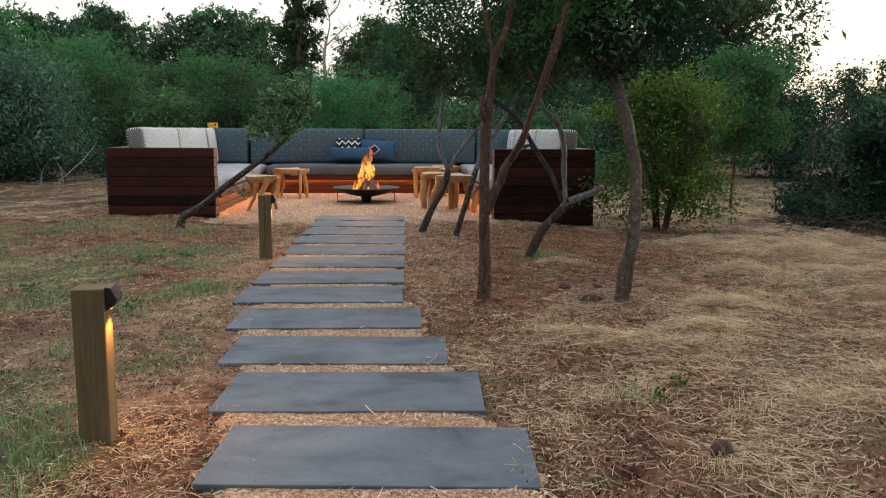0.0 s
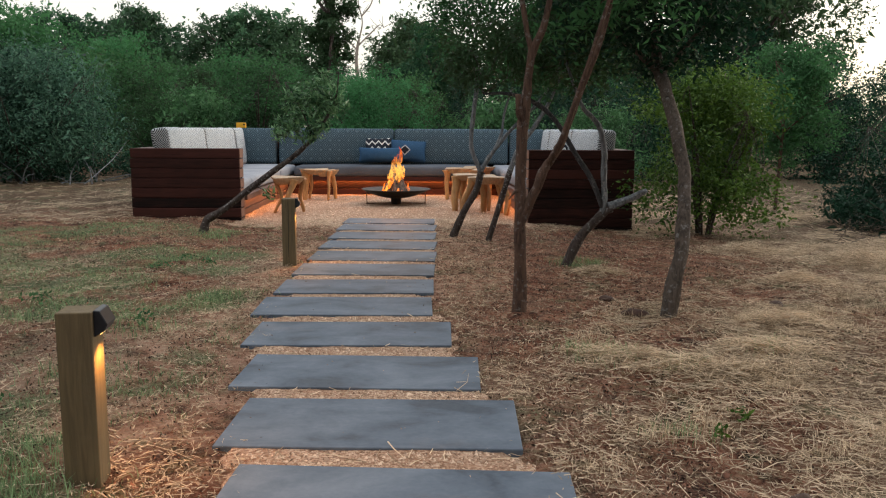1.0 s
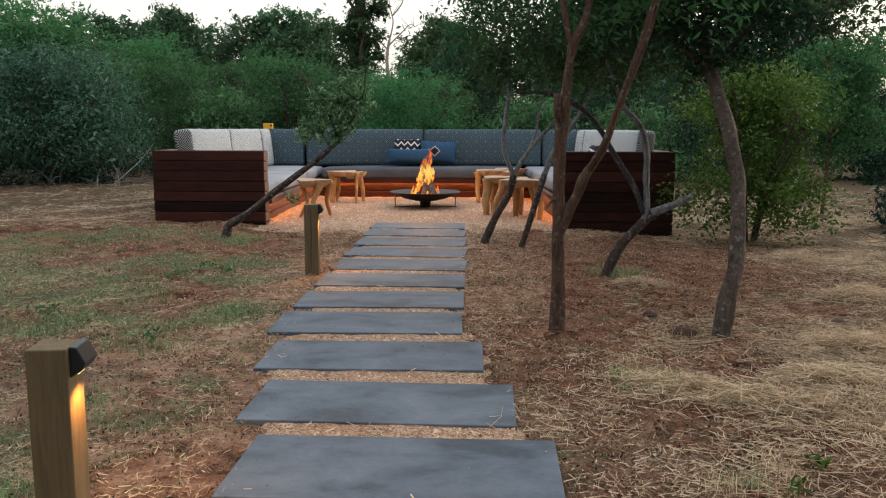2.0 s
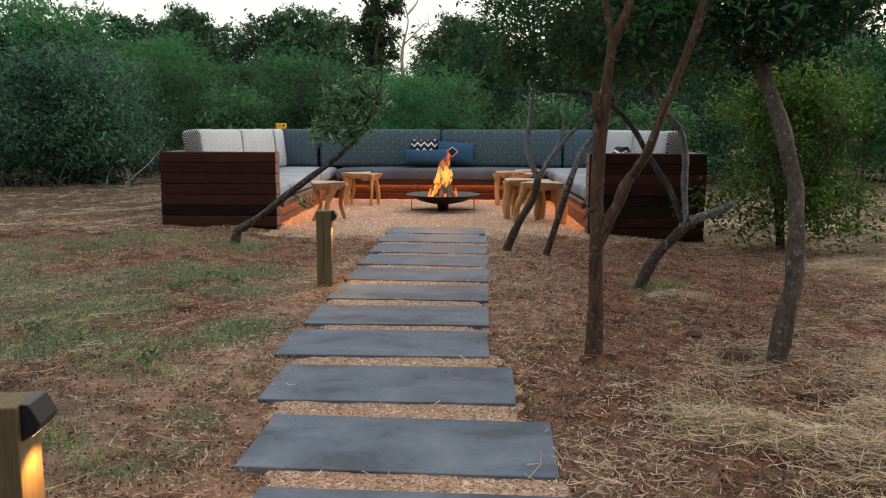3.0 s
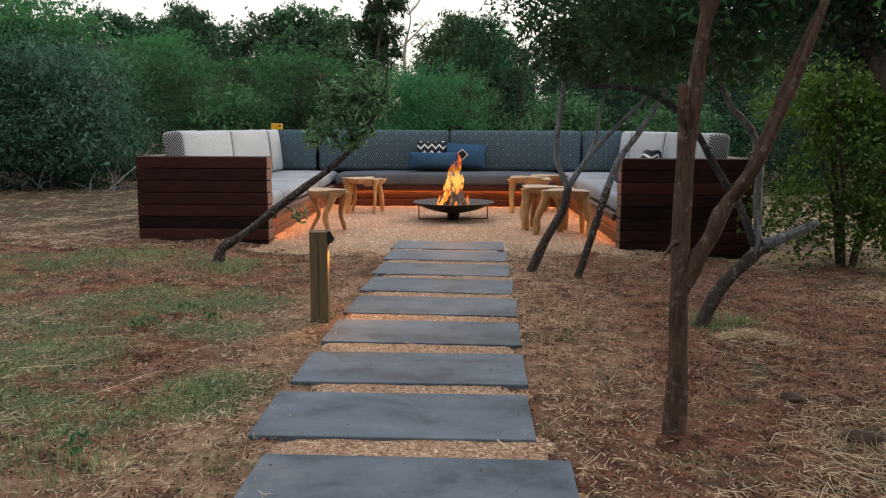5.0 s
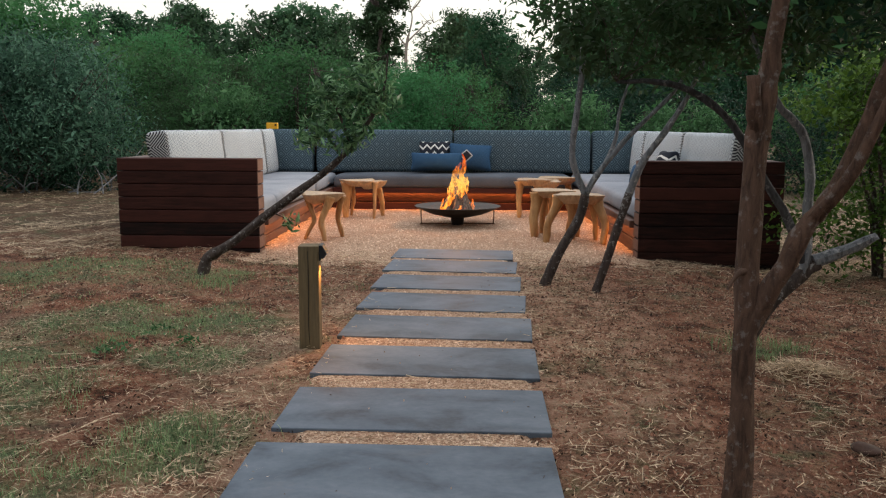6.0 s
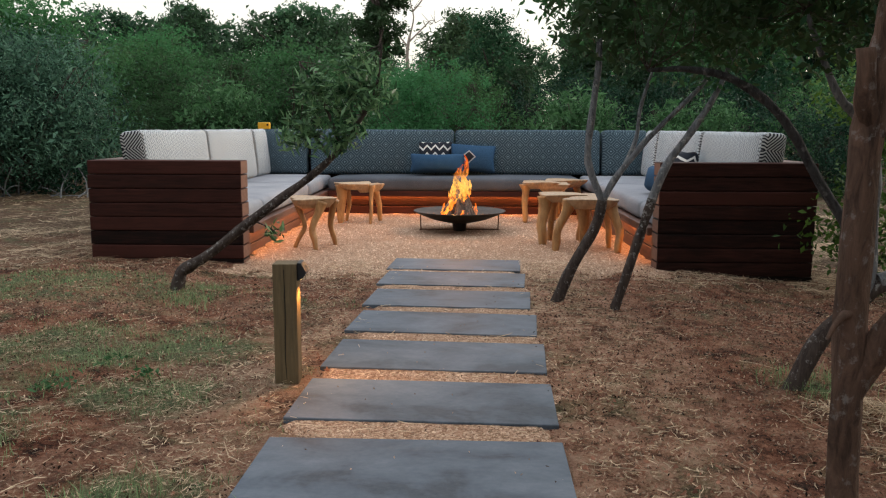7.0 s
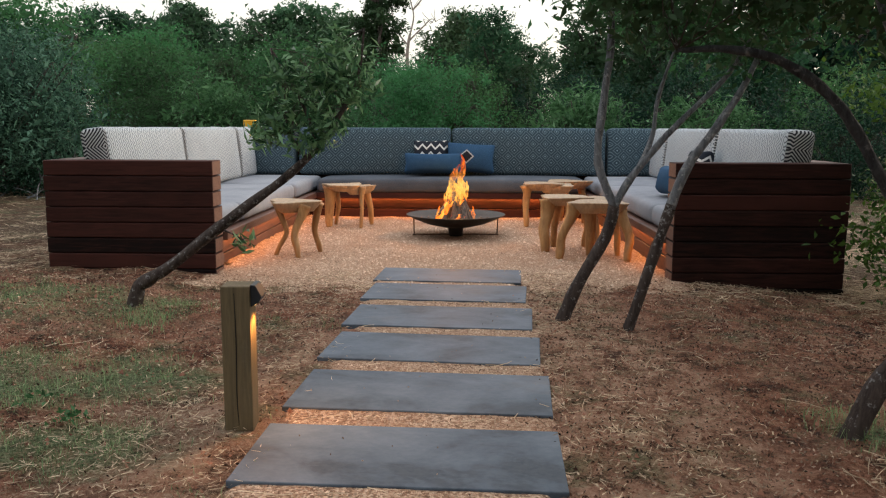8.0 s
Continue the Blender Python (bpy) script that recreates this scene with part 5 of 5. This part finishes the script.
def tufts(name, rng, centres, per, height, radius, width, material):
    c = np.repeat(np.asarray(centres, float), per, 0)
    k = len(c)
    p = c + rng.normal(0, radius, (k, 2))
    a = rng.uniform(0, 2 * math.pi, k)
    d = np.stack([np.cos(a), np.sin(a)], 1)
    s = np.stack([-d[:, 1], d[:, 0]], 1)
    h = height * rng.uniform(.4, 1.3, k)
    lean = h * rng.uniform(.2, 1.3, k)
    z = top_height(p[:, 0], p[:, 1]) - .003
    w = width * rng.uniform(.7, 1.3, k)
    out = np.empty((k, 6, 3))
    for i, (q, r, g) in enumerate(((0, 0, 1), (.35, .65, .8), (1, 1, .15))):
        e = p + d * (lean * q)[:, None]
        for j, sg in ((0, -.5), (1, .5)):
            out[:, i * 2 + j] = np.column_stack([e + s * (w * sg * g)[:, None], z + h * r])
    return new(name, pattern_mesh(name, out, [(0, 2, 3, 1), (2, 4, 5, 3)], material))


def lawn(x, y):
    out = np.zeros(len(x))
    for cx, cy, rx, ry in LAWNS:
        out = np.maximum(out, 1 - ((x - cx) / rx) ** 2 - ((y - cy) / ry) ** 2)
    ragged = sum(a * np.sin(k * (x * math.cos(d) + y * math.sin(d)) + 2 * np.sin(.6 * k * (y * math.cos(d) - x * math.sin(d)) + d)) for k, d, a in ((4.1, .4, .35), (7.3, 1.9, .3), (12.7, 2.8, .3), (21.0, 1.1, .25)))
    return np.clip(np.minimum(out * 1.6, .75) + .8 * ragged - .25, 0, 1) * (out > -.1) * soil_only(x, y)


x, y = scatter(rng, 12000, -5.2, -1.0, 1.5, 8.7, lawn)
tagged(tufts("green_grass", rng, np.stack([x, y], 1), 5, .024, .035, .0023, GRASS), "short grey-green grass in patches on earth", "grass", kind="stuff")
x, y = scatter(rng, 50, .3, 4.2, 1.8, 8.0, lambda x, y: np.clip(clumpy(x, y), 0, 1) * naked(x, y) ** 2)
tagged(tufts("dry_tuft", rng, np.stack([x, y], 1), 70, .05, .05, .0022, STRAW), "dry tussocks of pale grass", "grass", kind="stuff")
LEFT_GREEN = [(-1.30, 2.12), (-1.36, 2.28), (-1.40, 2.45), (-1.33, 2.62), (-1.27, 2.38), (-1.45, 2.25), (-1.75, 2.15), (-1.85, 2.3), (-1.62, 2.05), (-1.95, 2.55), (-1.8, 2.7), (-1.55, 3.5), (-1.62, 3.62), (-1.42, 5.0), (-1.5, 5.1), (-1.38, 5.2), (-1.75, 4.4), (-1.5, 4.35), (-2.4, 4.6), (-2.2, 4.7), (-2.8, 5.2), (-1.35, 1.75), (-2.1, 3.1), (-2.06, 7.72), (-2.0, 7.68)]
tagged(tufts("green_tuft", rng, np.array(LEFT_GREEN), 160, .05, .085, .0026, GRASS), "soft green grass patches beside the path", "grass", kind="stuff")
DRY_GREEN = [(.60, 3.85), (.68, 3.80), (.52, 3.9), (.88, 3.63), (1.05, 6.35), (.95, 6.2), (1.12, 6.3), (.9, 6.42), (1.35, 3.9), (.64, 2.9)]
tagged(tufts("green_tuft", rng, np.array(DRY_GREEN), 110, .045, .06, .0024, GRASS), "small green grass tussocks among straw", "grass", kind="stuff")


def pieces(name, rng, x, y, size, material, flat=.7):
    k = len(x)
    base = np.array([(1, 0, -.6), (-.5, .87, -.6), (-.5, -.87, -.6), (0, 0, .8)], float)
    v = base[None] * rng.uniform(.7, 1.3, (k, 4, 1)) + rng.normal(0, .22, (k, 4, 3))
    a = rng.uniform(0, 6.28, k)
    c, s = np.cos(a)[:, None], np.sin(a)[:, None]
    r = (size * np.minimum(rng.lognormal(0, .4, k), 2.2))[:, None]
    px, py = v[..., 0] * c - v[..., 1] * s, v[..., 0] * s + v[..., 1] * c
    z = top_height(x, y)[:, None]
    out = np.stack([x[:, None] + px * r, y[:, None] + py * r, z + (v[..., 2] * flat + .25) * r], -1)
    return new(name, pattern_mesh(name, out, [(0, 1, 3), (1, 2, 3), (2, 0, 3)], material))


x, y = scatter(rng, 42000, -4.5, 3.6, 1.2, 9.6, lambda x, y: np.clip(1.1 - clumpy(x, y) * .7, .1, 1) * soil_only(x, y))
tagged(pieces("soil_crumbs", rng, x, y, .0048, CLOD), "loose crumbs and clods of red earth", "soil", kind="stuff")
x, y = scatter(rng, 11000, -3.4, 2.8, 1.3, 9.4, lambda x, y: (1.1 - naked(x, y)) * soil_only(x, y))
tagged(pieces("soil_clods", rng, x, y, .0075, CLOD), "dark broken clods on the bare red earth", "soil", kind="stuff")
x, y = scatter(rng, 22000, -1.4, .6, 1.3, 9.4, lambda x, y: gravel_mask(x, y) ** 2)
ok = off_slab(x, y)
tagged(pieces("gravel_grains", rng, x[ok], y[ok], .0048, PEBBLE), "small tan gravel stones between the slabs", "gravel", kind="stuff")
x, y = scatter(rng, 9000, -2.1, 1.0, 8.6, 12.7, lambda x, y: gravel_mask(x, y) ** 2)
ok = off_slab(x, y)
tagged(pieces("gravel_grains", rng, x[ok], y[ok], .0065, PEBBLE), "small tan gravel stones round the fire", "gravel", kind="stuff")
x, y = scatter(rng, 34000, -3.2, 2.6, 1.4, 9.2, lambda x, y: np.clip(1.15 - naked(x, y) + .8 * smooth01(.5 - np.abs(x - .2), 0, .3), 0, 1) * (1 - .5 * gravel_mask(x, y)) * off_bench(x, y))
ok = off_slab(x, y)
pts = np.column_stack([x[ok], y[ok], top_height(x[ok], y[ok]) + .004])
tagged(new("bark_litter", leaves("bark_litter", pts, .015, .006, CHIP, rng, 0)), "small bark and leaf chips on bare red earth", "litter", kind="stuff")
x, y = scatter(rng, 8000, -3.5, 3.5, 1.5, 9.2, lambda x, y: soil_only(x, y))
pts = np.column_stack([x, y, top_height(x, y) + .006])
tagged(new("leaf_litter", leaves("leaf_litter", pts, .021, .007, STRAW, rng, 0)), "fallen dry leaves on the earth", "leaves", kind="stuff")


cx, cy = [], []
for mx, yf, turn, depth in SLABS:
    cx.append(mx + rng.uniform(-.46, .46, 8))
    cy.append(yf + .02 + (depth - .04) * rng.uniform(0, 1, 8))
cx, cy = np.concatenate(cx), np.concatenate(cy)
pts = np.column_stack([cx, cy, np.full(len(cx), .0205)])
tagged(new("slab_litter", leaves("slab_litter", pts, .011, .005, CHIP, rng, 0)), "tiny chips and leaf bits lying on the slabs", "litter", kind="stuff")


x, y = scatter(rng, 17000, -4.4, 3.4, 1.5, 9.4, lambda x, y: np.clip(clumpy(1.3 * x + 2, 1.3 * y + 1), .15, 1) * soil_only(x, y))
pts = np.column_stack([x, y, top_height(x, y) + .007])
tagged(new("leaf_mould", leaves("leaf_mould", pts, .016, .007, MOULD, rng, 0)), "dark rotting leaves and twigs among the straw", "litter", kind="stuff")


def rock(name, label, x, y, size, seed, material, sink=.45):
    bm = bmesh.new()
    bmesh.ops.create_icosphere(bm, subdivisions=3, radius=1)
    for v in bm.verts:
        q = 1 + .35 * noise.noise(v.co * 1.1 + Vector((seed, 0, 0))) + .1 * noise.noise(v.co * 3.5 + Vector((0, seed, 0)))
        v.co = Vector((v.co.x * size[0], v.co.y * size[1], v.co.z * size[2])) * q
    ob = new(name, mesh_of(bm, name, material, True))
    ob.matrix_world = pose(x, y, float(soil_height(x, y)) + size[2] * sink, 0, 0, seed * 40)
    return tagged(ob, label, "rock")


rock("rock", "brown fist-sized rock lying on bare earth", .79, 2.33, (.042, .034, .033), 1, ROCK, .6)
rock("earth_clod", "dark clod of earth among the straw", 1.85, 4.86, (.07, .035, .022), 2, ROCK)
rock("earth_clod", "dark clod of earth among the straw", .93, 5.15, (.055, .035, .022), 3, ROCK)
rock("earth_clod", "dark clod of earth at the foot of the curved tree", .98, 4.68, (.07, .04, .03), 4, ROCK)
rock("earth_mound", "red earth heaped round the slim tree's foot", .36, 4.64, (.12, .08, .04), 5, SOIL, -.35)


def weed(x, y, height, spread, count, seed, label):
    rng = np.random.default_rng(seed)
    t = thing("weed", label, "weed", (x, y, float(soil_height(x, y))))
    part("stem", tube([(0, 0, -.01), (.004, 0, height * .5), (.0, .004, height)], [.003, .0025, .0015], 5), GRASS, t)
    p = rng.normal(0, 1, (count, 3)) * (spread, spread, height * .3) + (0, 0, height * .6)
    p[:, 2] = np.maximum(p[:, 2], .01)
    ob = new("foliage", leaves("foliage", p, .032, .014, LEAF_OLIVE if label.startswith("leafy") else LEAF_YELLOW, rng, -.5))
    ob.parent = t


weed(.76, 2.83, .075, .009, 15, 1, "small bright green weed sprouting from earth")
weed(.93, 3.05, .03, .02, 22, 2, "low green weed among straw")
weed(-2.35, 4.95, .06, .05, 40, 3, "leafy low weed in thin grass")
weed(-1.62, 4.45, .08, .03, 34, 4, "leafy upright weed in thin grass")
weed(-2.0, 6.1, .05, .05, 34, 5, "leafy low weed in thin grass")
weed(-1.73, 6.29, .05, .035, 30, 7, "leafy low weed in thin grass")
weed(-1.95, 6.46, .045, .03, 24, 8, "leafy low weed in thin grass")
weed(-1.75, 3.2, .05, .04, 30, 6, "leafy low weed in thin grass")

# cut brush under the dark shrub
rng = np.random.default_rng(205)
bm = bmesh.new()
for k in range(460):
    a = rng.uniform(-2.6, .3)
    r = rng.uniform(.7, 2.0)
    p = Vector((5.2 + r * math.cos(a) * 1.1, 8.5 + r * math.sin(a) * .8, 0))
    p.z = float(soil_height(p.x, p.y)) + rng.uniform(.0, .16)
    d = Vector((rng.normal(), rng.normal() * .6, abs(rng.normal()) * .38)) * rng.uniform(.15, .4)
    tube([p, p + d * .5 + Vector(rng.normal(size=3)) * .02, p + d], [.0035, .003, .0015], 3, 0, 0, bm, True, 2)
tagged(new("cut_brush", mesh_of(bm, "cut_brush", BARK_BROWN)), "heap of pale cut twigs under the dark shrub", "brush", kind="stuff")
bm = bmesh.new()
for k in range(60):
    p = Vector((rng.uniform(-8.6, -5.6), rng.uniform(13.9, 15.2), 0))
    p.z = float(soil_height(p.x, p.y))
    d = Vector((rng.normal() * .5, rng.normal() * .4, abs(rng.normal()) * .7 + .1)) * rng.uniform(.3, .8)
    tube([p, p + d * .5 + Vector(rng.normal(size=3)) * .05, p + d], [.012, .009, .003], 4, 0, 0, bm, True, 2)
tagged(new("dry_brush", mesh_of(bm, "dry_brush", BARK_GREY)), "bare grey twigs at the grey-green shrub's foot", "brush", kind="stuff")
